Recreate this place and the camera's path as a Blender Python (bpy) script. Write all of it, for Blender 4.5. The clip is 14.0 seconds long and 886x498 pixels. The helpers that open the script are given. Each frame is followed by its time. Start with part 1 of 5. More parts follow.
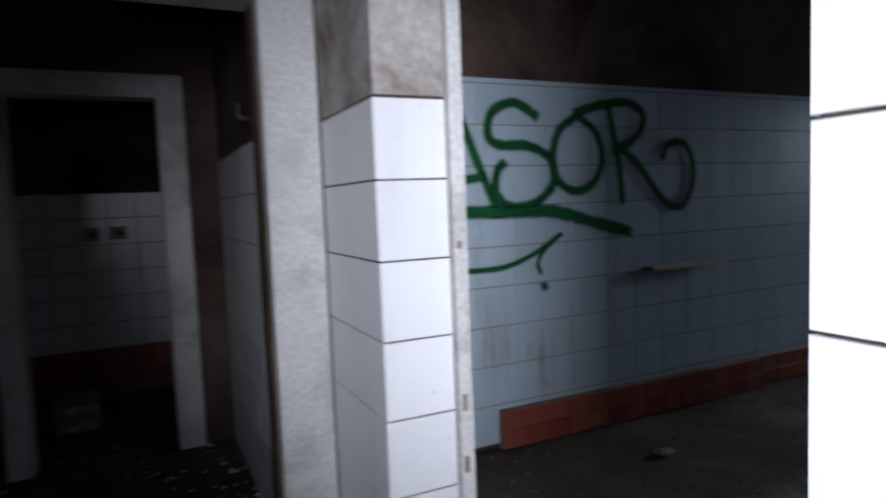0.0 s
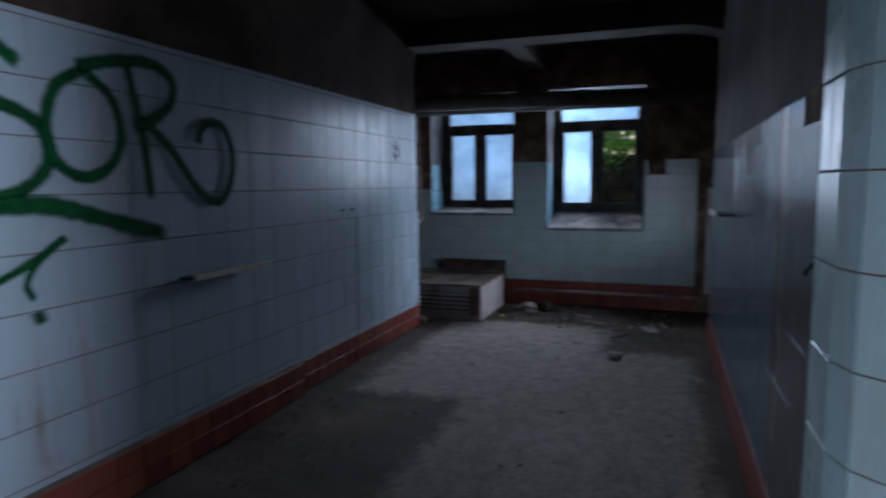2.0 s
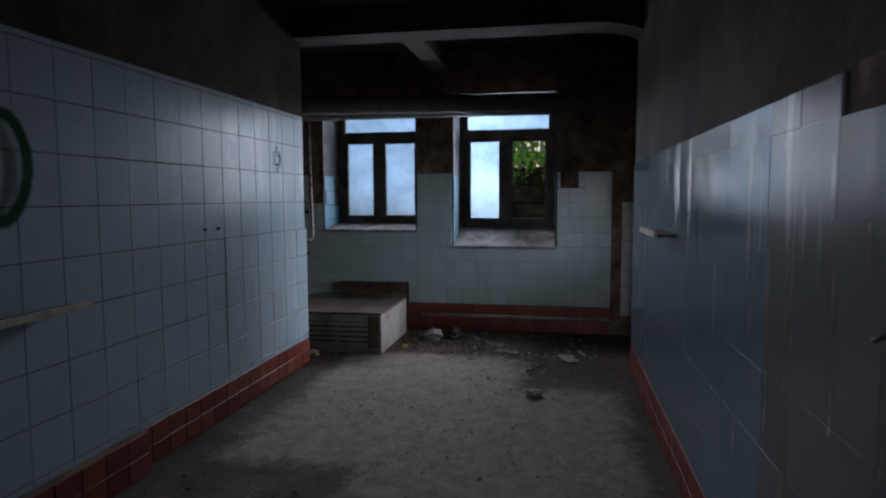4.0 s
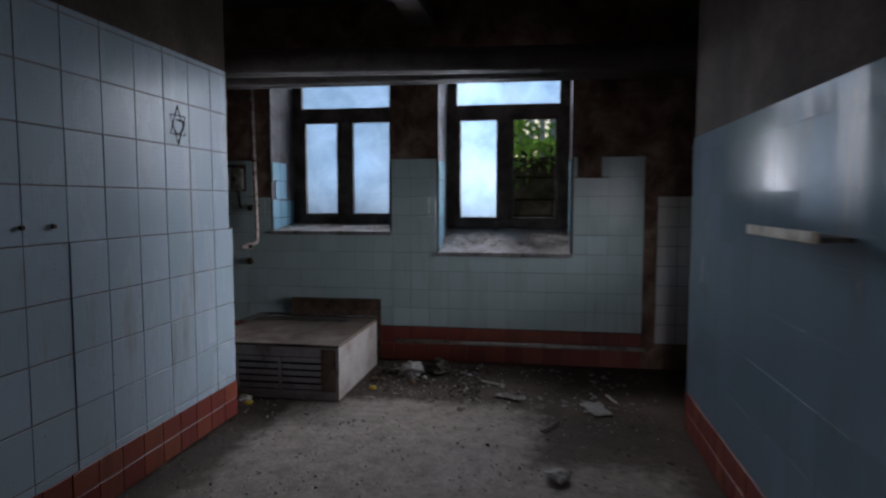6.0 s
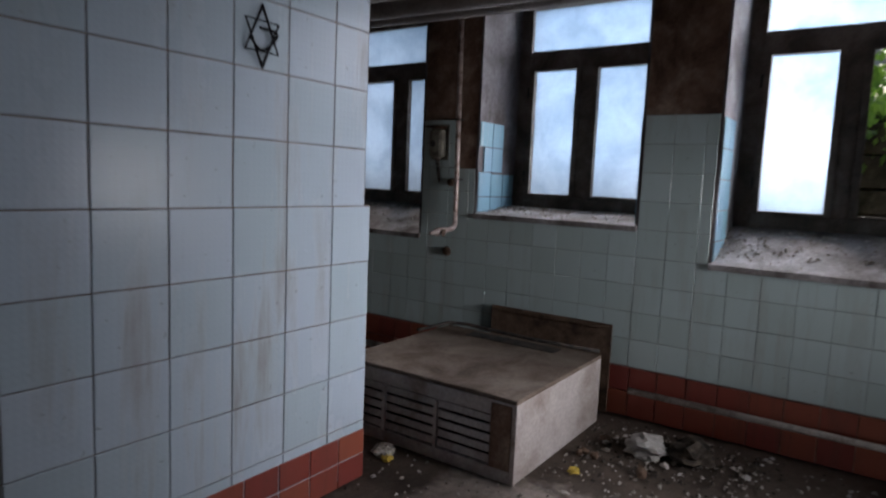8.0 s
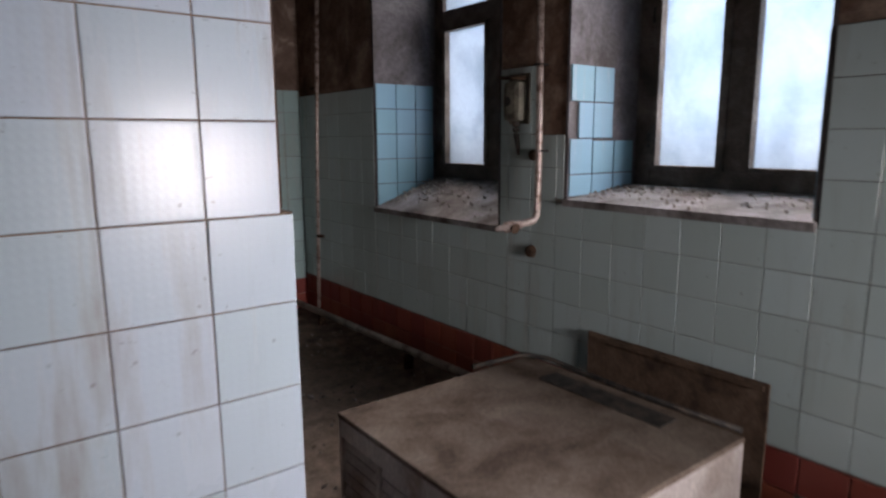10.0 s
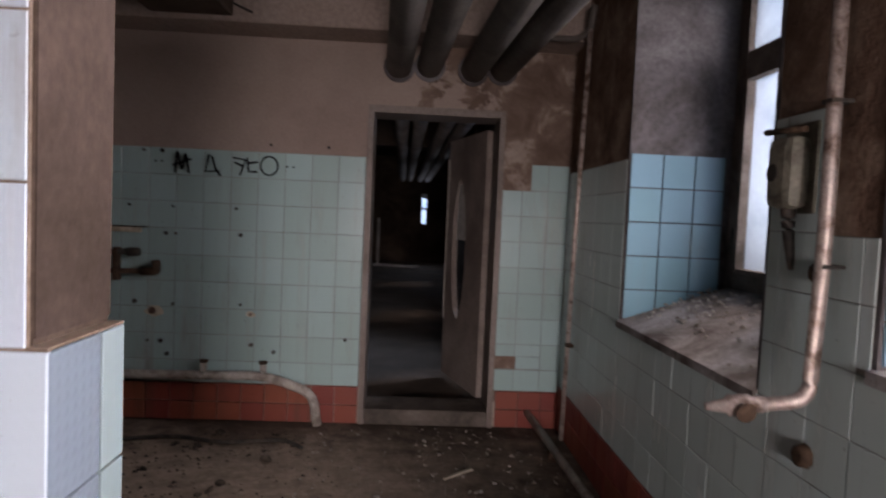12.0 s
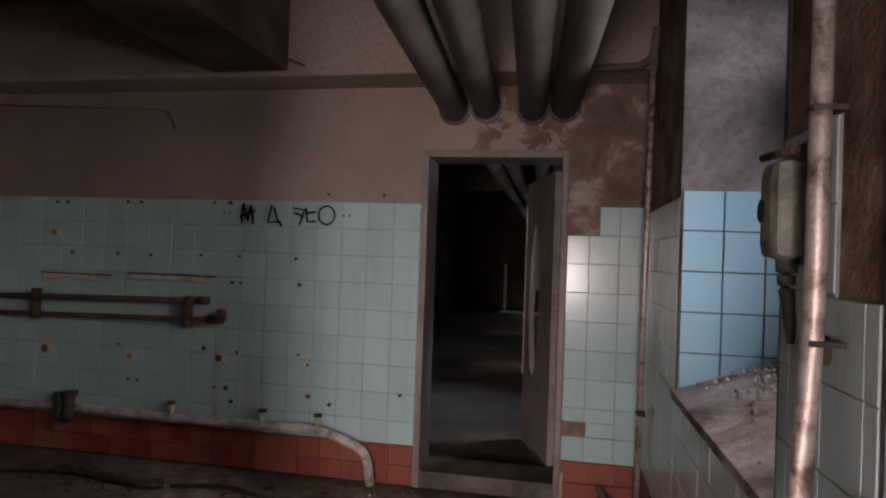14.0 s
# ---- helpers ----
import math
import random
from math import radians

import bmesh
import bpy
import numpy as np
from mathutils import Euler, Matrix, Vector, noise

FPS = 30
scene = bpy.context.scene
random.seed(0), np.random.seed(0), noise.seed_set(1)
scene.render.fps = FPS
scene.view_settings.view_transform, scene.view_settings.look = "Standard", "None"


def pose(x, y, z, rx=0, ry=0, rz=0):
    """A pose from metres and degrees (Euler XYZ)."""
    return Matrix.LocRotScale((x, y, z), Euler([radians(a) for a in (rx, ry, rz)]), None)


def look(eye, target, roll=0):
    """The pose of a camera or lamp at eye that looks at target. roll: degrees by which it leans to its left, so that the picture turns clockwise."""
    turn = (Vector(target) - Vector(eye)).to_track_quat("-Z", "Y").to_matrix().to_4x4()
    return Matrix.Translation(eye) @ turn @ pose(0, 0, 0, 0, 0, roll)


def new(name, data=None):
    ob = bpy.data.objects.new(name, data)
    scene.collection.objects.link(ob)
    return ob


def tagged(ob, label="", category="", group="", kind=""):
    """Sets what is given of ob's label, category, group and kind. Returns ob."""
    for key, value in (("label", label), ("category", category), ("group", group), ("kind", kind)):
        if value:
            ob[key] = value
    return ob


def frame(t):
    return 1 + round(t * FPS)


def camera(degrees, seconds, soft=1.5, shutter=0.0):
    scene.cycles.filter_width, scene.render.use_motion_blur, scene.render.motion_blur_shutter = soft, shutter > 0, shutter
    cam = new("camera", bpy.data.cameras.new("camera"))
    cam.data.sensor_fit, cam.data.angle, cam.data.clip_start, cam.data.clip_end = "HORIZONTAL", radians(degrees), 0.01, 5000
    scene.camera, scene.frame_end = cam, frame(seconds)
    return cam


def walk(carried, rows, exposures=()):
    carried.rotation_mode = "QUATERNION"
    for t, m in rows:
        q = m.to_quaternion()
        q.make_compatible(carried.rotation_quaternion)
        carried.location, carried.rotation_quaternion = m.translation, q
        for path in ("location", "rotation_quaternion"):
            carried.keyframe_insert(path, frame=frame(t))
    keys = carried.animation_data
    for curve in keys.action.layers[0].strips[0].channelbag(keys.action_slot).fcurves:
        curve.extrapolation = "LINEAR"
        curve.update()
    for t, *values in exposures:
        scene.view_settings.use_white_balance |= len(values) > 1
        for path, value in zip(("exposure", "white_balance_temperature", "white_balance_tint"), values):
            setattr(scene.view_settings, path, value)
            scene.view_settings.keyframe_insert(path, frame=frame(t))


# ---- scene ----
cam = camera(70.6, 14.0, 2.2, 0.5)
PATH = [
    (0, (0.309, -0.07, 1.393), (1.178, 1.725, 1.24), -2.2),
    (0.5, (0.411, 0.15, 1.36), (1.639, 1.719, 1.181), -2.2),
    (1, (0.492, 0.327, 1.37), (1.96, 1.668, 1.154), -1.5),
    (1.5, (0.561, 0.505, 1.386), (2.264, 1.532, 1.169), -0.8),
    (2, (0.66, 0.637, 1.381), (2.537, 1.297, 1.176), -0.4),
    (2.5, (0.756, 0.695, 1.38), (2.722, 1.009, 1.19), 0.1),
    (3, (0.945, 0.736, 1.381), (2.909, 1.066, 1.202), -0.4),
    (3.5, (1.156, 0.764, 1.385), (3.113, 1.139, 1.219), -0.2),
    (5.8, (2.675, 1.039, 1.316), (4.651, 1.3, 1.161), -0.5),
    (6, (2.85, 1.048, 1.292), (4.819, 1.366, 1.14), 0.0),
    (6.5, (3.242, 1.126, 1.254), (5.168, 1.648, 1.116), -0.6),
    (7, (3.636, 1.14, 1.297), (5.451, 1.968, 1.156), -0.7),
    (7.5, (4.056, 1.171, 1.286), (5.747, 2.229, 1.145), 1.9),
    (8, (4.449, 1.216, 1.245), (6.084, 2.347, 1.027), 2.5),
    (8.2, (4.607, 1.238, 1.214), (6.197, 2.425, 0.963), 2.5),
    (10.3, (5.955, 1.546, 1.312), (7.028, 3.209, 1.029), 1.1),
    (10.5, (6.129, 1.623, 1.299), (7.074, 3.371, 1.076), 3.0),
    (10.8, (6.274, 1.707, 1.302), (7.012, 3.556, 1.114), 3.1),
    (11, (6.38, 1.794, 1.287), (6.979, 3.695, 1.125), 3.0),
    (11.5, (6.609, 1.944, 1.317), (6.981, 3.904, 1.175), 3.6),
    (12, (6.813, 2.049, 1.331), (6.913, 4.044, 1.226), 2.5),
    (12.5, (7.01, 2.117, 1.383), (6.844, 4.109, 1.331), 2.6),
    (13, (7.211, 2.237, 1.382), (6.923, 4.216, 1.365), 2.4),
    (13.5, (7.306, 2.316, 1.389), (6.994, 4.291, 1.398), 2.4),
    (14, (7.349, 2.334, 1.372), (6.97, 4.297, 1.392), 2.0),
]
# seconds, stops, kelvin, tint
LIGHT_METER = [(0, -0.75, 5900, 12), (0.5, -1.0, 5850, 12), (1.0, -1.1, 5450, 12), (1.5, -1.1, 5250, 12), (2.1, -0.6, 5500, 13), (3, -0.55, 5900, 14), (6, -0.5, 6250, 15), (7, -0.2, 6500, 17), (8, 0.05, 6750, 19), (10.5, 0.6, 7450, 26), (11, 0.58, 7600, 28), (12, 0.82, 7700, 30), (13, 0.92, 7750, 30), (14, 0.95, 7900, 31)]
walk(cam, [(t, look(eye, target, roll)) for t, eye, target, roll in PATH], LIGHT_METER)


# ---- world, daylight, exposure ----
world = bpy.data.worlds.new("overcast_sky")
scene.world = world
world.use_nodes = True
wn = world.node_tree.nodes
sky = wn.new("ShaderNodeTexSky")
sky.sky_type = "NISHITA"
sky.sun_disc = False
sky.sun_elevation, sky.sun_rotation = radians(40), radians(60)
sky.air_density, sky.dust_density = 1.4, 3.0
wn["Background"].inputs["Strength"].default_value = 0.15
world.node_tree.links.new(sky.outputs["Color"], wn["Background"].inputs["Color"])

sun_data = bpy.data.lights.new("sun", "SUN")
sun_data.energy, sun_data.angle, sun_data.color = 1.2, radians(20), (1.0, 0.96, 0.9)
sun = new("sun", sun_data)
sun.matrix_world = look((30, 20, 30), (8, 2, 0))


# Daylight at the windows, and fill lamps in the invented openings.
def window_or_fill_light(x, y, z, sy, sz, power, facing, tint=(0.86, 0.93, 1.0), spread=125):
    data = bpy.data.lights.new("daylight_or_fill", "AREA")
    data.shape, data.size, data.size_y, data.energy, data.color = "RECTANGLE", sy, sz, power, tint
    data.spread = radians(spread)
    ob = new("daylight_or_fill", data)
    ob.matrix_world = look((x, y, z), (x + facing[0], y + facing[1], z + facing[2]))
    return ob


# ---- materials ----
def nodes_of(name):
    m = bpy.data.materials.new(name)
    m.use_nodes = True
    return m, m.node_tree.nodes, m.node_tree.links, m.node_tree.nodes["Principled BSDF"]


def ramp(n, l, source, stops):
    r = n.new("ShaderNodeValToRGB")
    e = r.color_ramp.elements
    while len(e) < len(stops):
        e.new(0.5)
    for k, (p, c) in enumerate(stops):
        e[k].position = p
        e[k].color = (*c, 1) if len(c) == 3 else c
    l.new(source, r.inputs[0])
    return r.outputs[0]


def noise_at(n, l, scale, detail=6, rough=0.6, distortion=0.0, vec=None):
    t = n.new("ShaderNodeTexNoise")
    t.inputs["Scale"].default_value, t.inputs["Detail"].default_value = scale, detail
    t.inputs["Roughness"].default_value, t.inputs["Distortion"].default_value = rough, distortion
    if vec is not None:
        l.new(vec, t.inputs["Vector"])
    return t.outputs["Fac"]


def mix(n, l, fac, a, b, mode="MIX"):
    m = n.new("ShaderNodeMix")
    m.data_type, m.blend_type = "RGBA", mode
    for slot, v in ((0, fac), (6, a), (7, b)):
        if isinstance(v, (int, float)):
            m.inputs[slot].default_value = v
        elif isinstance(v, tuple):
            m.inputs[slot].default_value = (*v, 1)
        else:
            l.new(v, m.inputs[slot])
    return m.outputs[2]


def math_node(n, l, op, a, b=0.0, clamp=False):
    m = n.new("ShaderNodeMath")
    m.operation, m.use_clamp = op, clamp
    for slot, v in ((0, a), (1, b)):
        if isinstance(v, (int, float)):
            m.inputs[slot].default_value = v
        else:
            l.new(v, m.inputs[slot])
    return m.outputs[0]


def bump(n, l, bsdf, height, strength=0.3, distance=0.01):
    b = n.new("ShaderNodeBump")
    b.inputs["Strength"].default_value, b.inputs["Distance"].default_value = strength, distance
    l.new(height, b.inputs["Height"])
    l.new(b.outputs[0], bsdf.inputs["Normal"])


def world_pos(n):
    return n.new("ShaderNodeNewGeometry").outputs["Position"]


def rough_surface(name, c1, c2, c3, scale=3.0, fine=60.0, rough=0.9, bump_d=0.006, metal=0.0, mid=(0.35, 0.65)):
    """Plaster, concrete, rust, wood dirt: two-scale blotches with fine relief."""
    m, n, l, b = nodes_of(name)
    p = world_pos(n)
    big = noise_at(n, l, scale, 8, 0.62, 0.4, p)
    fin = noise_at(n, l, fine, 4, 0.6, 0.0, p)
    col = ramp(n, l, big, [(mid[0], c1), (0.5, c2), (mid[1], c3)])
    grain = ramp(n, l, fin, [(0.3, (0.72, 0.72, 0.72)), (0.7, (1.05, 1.05, 1.05))])
    l.new(mix(n, l, 1.0, col, grain, "MULTIPLY"), b.inputs["Base Color"])
    b.inputs["Roughness"].default_value, b.inputs["Metallic"].default_value = rough, metal
    if rough > 0.8:
        b.inputs["Specular IOR Level"].default_value = 0.12
    bump(n, l, b, math_node(n, l, "ADD", math_node(n, l, "MULTIPLY", big, 2.0), fin), 0.5, bump_d)
    return m


def tile_glaze(name, base, shift=0.07, dirt=(0.16, 0.12, 0.09), dirt_amount=0.5, rough=0.16, waffle=0.0, gloss=0.35, wavy=0.12):
    """Glazed ceramic: each tile a little different, dusty film, drips of dirt."""
    m, n, l, b = nodes_of(name)
    p = world_pos(n)
    rnd = n.new("ShaderNodeObjectInfo").outputs["Random"]
    hsv = n.new("ShaderNodeHueSaturation")
    hsv.inputs["Color"].default_value = (*base, 1)
    l.new(math_node(n, l, "ADD", math_node(n, l, "MULTIPLY", rnd, shift * 2), 1.0 - shift), hsv.inputs["Value"])
    l.new(math_node(n, l, "ADD", math_node(n, l, "MULTIPLY", rnd, 0.02), 0.49), hsv.inputs["Hue"])
    streak = n.new("ShaderNodeMapping")
    streak.inputs["Scale"].default_value = (7.0, 7.0, 0.7)
    l.new(p, streak.inputs["Vector"])
    drips = noise_at(n, l, 1.6, 6, 0.65, 0.3, streak.outputs[0])
    cloud = noise_at(n, l, 1.1, 5, 0.6, 0.6, p)
    spots = noise_at(n, l, 38.0, 3, 0.55, 0.0, p)
    film = math_node(n, l, "MULTIPLY", ramp(n, l, drips, [(0.5, (0, 0, 0)), (0.78, (1, 1, 1))]), ramp(n, l, cloud, [(0.4, (0, 0, 0)), (0.66, (1, 1, 1))]))
    film = math_node(n, l, "MULTIPLY", film, dirt_amount)
    speck = math_node(n, l, "MULTIPLY", ramp(n, l, spots, [(0.68, (0, 0, 0)), (0.75, (1, 1, 1))]), 0.45 * dirt_amount)
    col = mix(n, l, film, hsv.outputs[0], dirt)
    col = mix(n, l, speck, col, tuple(d * 0.6 for d in dirt))
    l.new(col, b.inputs["Base Color"])
    b.inputs["Specular IOR Level"].default_value = gloss
    fine = noise_at(n, l, 90.0, 3, 0.5, 0.0, p)
    dust_or_lit = noise_at(n, l, 5.0, 5, 0.6, 0.0, p)
    r = math_node(n, l, "ADD", math_node(n, l, "MULTIPLY", film, 0.5), rough, True)
    r = math_node(n, l, "ADD", r, math_node(n, l, "MULTIPLY", dust_or_lit, 0.12), True)
    l.new(r, b.inputs["Roughness"])
    wave = noise_at(n, l, 9.0, 2, 0.4, 0.0, p)
    h = math_node(n, l, "ADD", math_node(n, l, "MULTIPLY", wave, 1.0), math_node(n, l, "MULTIPLY", fine, 0.03))
    if waffle:
        sep = n.new("ShaderNodeSeparateXYZ")
        l.new(p, sep.inputs[0])
        k = 2 * math.pi / 0.0215
        sx = math_node(n, l, "SINE", math_node(n, l, "MULTIPLY", math_node(n, l, "ADD", sep.outputs["X"], sep.outputs["Y"]), k))
        sz = math_node(n, l, "SINE", math_node(n, l, "MULTIPLY", sep.outputs["Z"], k))
        h = math_node(n, l, "ADD", h, math_node(n, l, "MULTIPLY", math_node(n, l, "MULTIPLY", math_node(n, l, "ADD", sx, 1.0), math_node(n, l, "ADD", sz, 1.0)), waffle * 0.5))
    bump(n, l, b, h, wavy if not waffle else 0.25, 0.004)
    return m


def plain(name, c, rough=0.6, metal=0.0, var=0.25, scale=25.0):
    return rough_surface(name, tuple(v * (1 - var) for v in c), c, tuple(min(1, v * (1 + var)) for v in c), scale, scale * 8, rough, 0.001, metal)


PLASTER = rough_surface("stained_plaster", (0.042, 0.028, 0.022), (0.082, 0.058, 0.046), (0.125, 0.092, 0.075), 1.3, 45)
PLASTER_PINK = rough_surface("pink_distemper", (0.25, 0.188, 0.162), (0.33, 0.255, 0.222), (0.36, 0.285, 0.25), 0.9, 40)
PEELED = rough_surface("peeled_brown_plaster", (0.09, 0.055, 0.042), (0.19, 0.12, 0.088), (0.30, 0.22, 0.17), 4.5, 60, 0.95, 0.012)
SILL = rough_surface("dusty_whitewashed_sill", (0.10, 0.085, 0.078), (0.23, 0.212, 0.208), (0.37, 0.355, 0.358), 4.0, 60, 0.92, 0.01)
END_COAT = rough_surface("pink_brown_plaster", (0.05, 0.035, 0.029), (0.085, 0.06, 0.051), (0.11, 0.08, 0.069), 1.6, 45)
# Darker copy of the sill whitewash, to offset lamp light on the reveals.
REVEAL = rough_surface("darkened_whitewash", (0.06, 0.05, 0.047), (0.115, 0.105, 0.108), (0.19, 0.178, 0.185), 2.6, 45, 0.9, 0.008)
CEILING = rough_surface("grimy_ceiling", (0.04, 0.032, 0.027), (0.085, 0.068, 0.058), (0.14, 0.115, 0.10), 1.0, 35)
WHITEWASH = rough_surface("flaking_whitewash", (0.17, 0.13, 0.11), (0.40, 0.365, 0.34), (0.52, 0.49, 0.47), 3.5, 50, 0.9, 0.006)
MORTAR = rough_surface("brown_mortar", (0.15, 0.11, 0.085), (0.22, 0.165, 0.13), (0.28, 0.22, 0.18), 6, 80)
PIPE_PAINT = rough_surface("grey_pipe_paint", (0.08, 0.066, 0.058), (0.13, 0.11, 0.10), (0.17, 0.148, 0.135), 3, 50, 0.8, 0.002)
OLD_WOOD = rough_surface("weathered_brown_wood", (0.05, 0.038, 0.03), (0.10, 0.078, 0.064), (0.17, 0.14, 0.12), 5, 90, 0.75, 0.004)
WHITE_WOOD = rough_surface("old_white_paint", (0.36, 0.345, 0.33), (0.55, 0.54, 0.525), (0.62, 0.61, 0.60), 2.5, 60, 0.55, 0.00015)
DOOR_PAINT = rough_surface("grey_brown_door_paint", (0.12, 0.09, 0.077), (0.2, 0.158, 0.138), (0.26, 0.21, 0.188), 1.6, 50, 0.6, 0.002)
RUST = rough_surface("rusty_iron", (0.03, 0.02, 0.015), (0.07, 0.043, 0.03), (0.13, 0.085, 0.06), 18, 120, 0.85, 0.002, 0.2)
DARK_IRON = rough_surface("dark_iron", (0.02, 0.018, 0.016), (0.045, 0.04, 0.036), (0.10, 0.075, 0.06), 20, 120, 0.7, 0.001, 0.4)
GALVANISED = rough_surface("scratched_paint_pipe", (0.16, 0.10, 0.075), (0.50, 0.40, 0.36), (0.62, 0.53, 0.49), 22, 110, 0.46, 0.002, 0.5)
OLD_WHITE_PIPE = rough_surface("dirty_white_pipe", (0.20, 0.165, 0.14), (0.42, 0.38, 0.34), (0.52, 0.48, 0.44), 9, 70, 0.6, 0.002)
DUSTY_TOP = rough_surface("dusty_brown_enamel", (0.08, 0.056, 0.043), (0.15, 0.115, 0.092), (0.21, 0.168, 0.14), 3.5, 60, 0.85, 0.003)
CREAM = rough_surface("chipped_cream_enamel", (0.22, 0.17, 0.14), (0.40, 0.355, 0.335), (0.48, 0.44, 0.42), 3, 60, 0.5, 0.002)
CABINET = rough_surface("dirty_cream_enamel", (0.14, 0.105, 0.085), (0.31, 0.265, 0.235), (0.43, 0.385, 0.355), 4, 60, 0.6, 0.003)
BOARD = rough_surface("brown_hardboard", (0.06, 0.04, 0.03), (0.13, 0.085, 0.06), (0.19, 0.13, 0.095), 7, 70, 0.85, 0.003)
RUBBISH = rough_surface("pale_rubble", (0.12, 0.10, 0.085), (0.28, 0.25, 0.22), (0.55, 0.52, 0.49), 16, 90, 0.95, 0.004)
DARK_RUBBISH = rough_surface("dark_rubble", (0.02, 0.017, 0.014), (0.055, 0.045, 0.037), (0.12, 0.095, 0.075), 14, 90, 0.95, 0.004)
SWITCH_PAINT = rough_surface("grey_green_switch_paint", (0.07, 0.06, 0.045), (0.17, 0.16, 0.125), (0.24, 0.225, 0.18), 18, 90, 0.65, 0.002)
PAPER = plain("dirty_white_paper", (0.36, 0.34, 0.32), 0.85, 0, 0.2)
YELLOW = plain("yellow_wrapper", (0.55, 0.38, 0.04), 0.6)
MARKER = plain("black_marker", (0.008, 0.008, 0.010), 0.95)
LEDGE = rough_surface("cream_ledge_edge", (0.34, 0.28, 0.20), (0.55, 0.48, 0.37), (0.62, 0.56, 0.46), 9, 70, 0.7, 0.002)
TILE_WHITE = tile_glaze("blue_white_tile", (0.395, 0.475, 0.54), 0.05, (0.20, 0.15, 0.11), 0.95, 0.19, 0.1)
# Base set darker than the facing wall's tiles, to offset strong window light.
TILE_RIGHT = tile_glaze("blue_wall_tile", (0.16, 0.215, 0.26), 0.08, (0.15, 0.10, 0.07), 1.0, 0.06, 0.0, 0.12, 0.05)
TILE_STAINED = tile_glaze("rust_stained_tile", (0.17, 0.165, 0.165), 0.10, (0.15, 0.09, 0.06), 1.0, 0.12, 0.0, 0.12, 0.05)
TILE_MINT = tile_glaze("mint_tile", (0.31, 0.435, 0.43), 0.07, (0.18, 0.135, 0.10), 0.7, 0.14)
TILE_BLUE = tile_glaze("pale_blue_tile", (0.16, 0.295, 0.365), 0.05, (0.25, 0.22, 0.19), 0.5, 0.15)
TILE_PURE = tile_glaze("white_tile", (0.70, 0.70, 0.72), 0.04, (0.22, 0.17, 0.13), 0.5, 0.12)
# Mint tile lightened for the window wall, which the lamps hardly reach.
TILE_PALE = tile_glaze("lightened_mint_tile", (0.41, 0.505, 0.50), 0.05, (0.19, 0.14, 0.10), 0.85, 0.14)
# Pier end tiles, darkened copies to offset the window lamps on that side.
TILE_WAFFLE = tile_glaze("darkened_embossed_tile", (0.15, 0.195, 0.235), 0.05, (0.2, 0.15, 0.11), 0.5, 0.15, 0.5)
TILE_END = tile_glaze("darkened_mint_tile", (0.20, 0.27, 0.285), 0.06, (0.2, 0.15, 0.11), 0.6, 0.15)
TILE_PINK = tile_glaze("pale_grey_tile", (0.56, 0.54, 0.53), 0.04, (0.2, 0.15, 0.11), 0.6, 0.2)
TILE_RED = tile_glaze("terracotta_tile", (0.225, 0.054, 0.036), 0.18, (0.09, 0.05, 0.035), 0.9, 0.34)
TILE_COLUMN = tile_glaze("column_tile", (0.46, 0.62, 0.65), 0.06, (0.3, 0.2, 0.14), 0.7, 0.22)


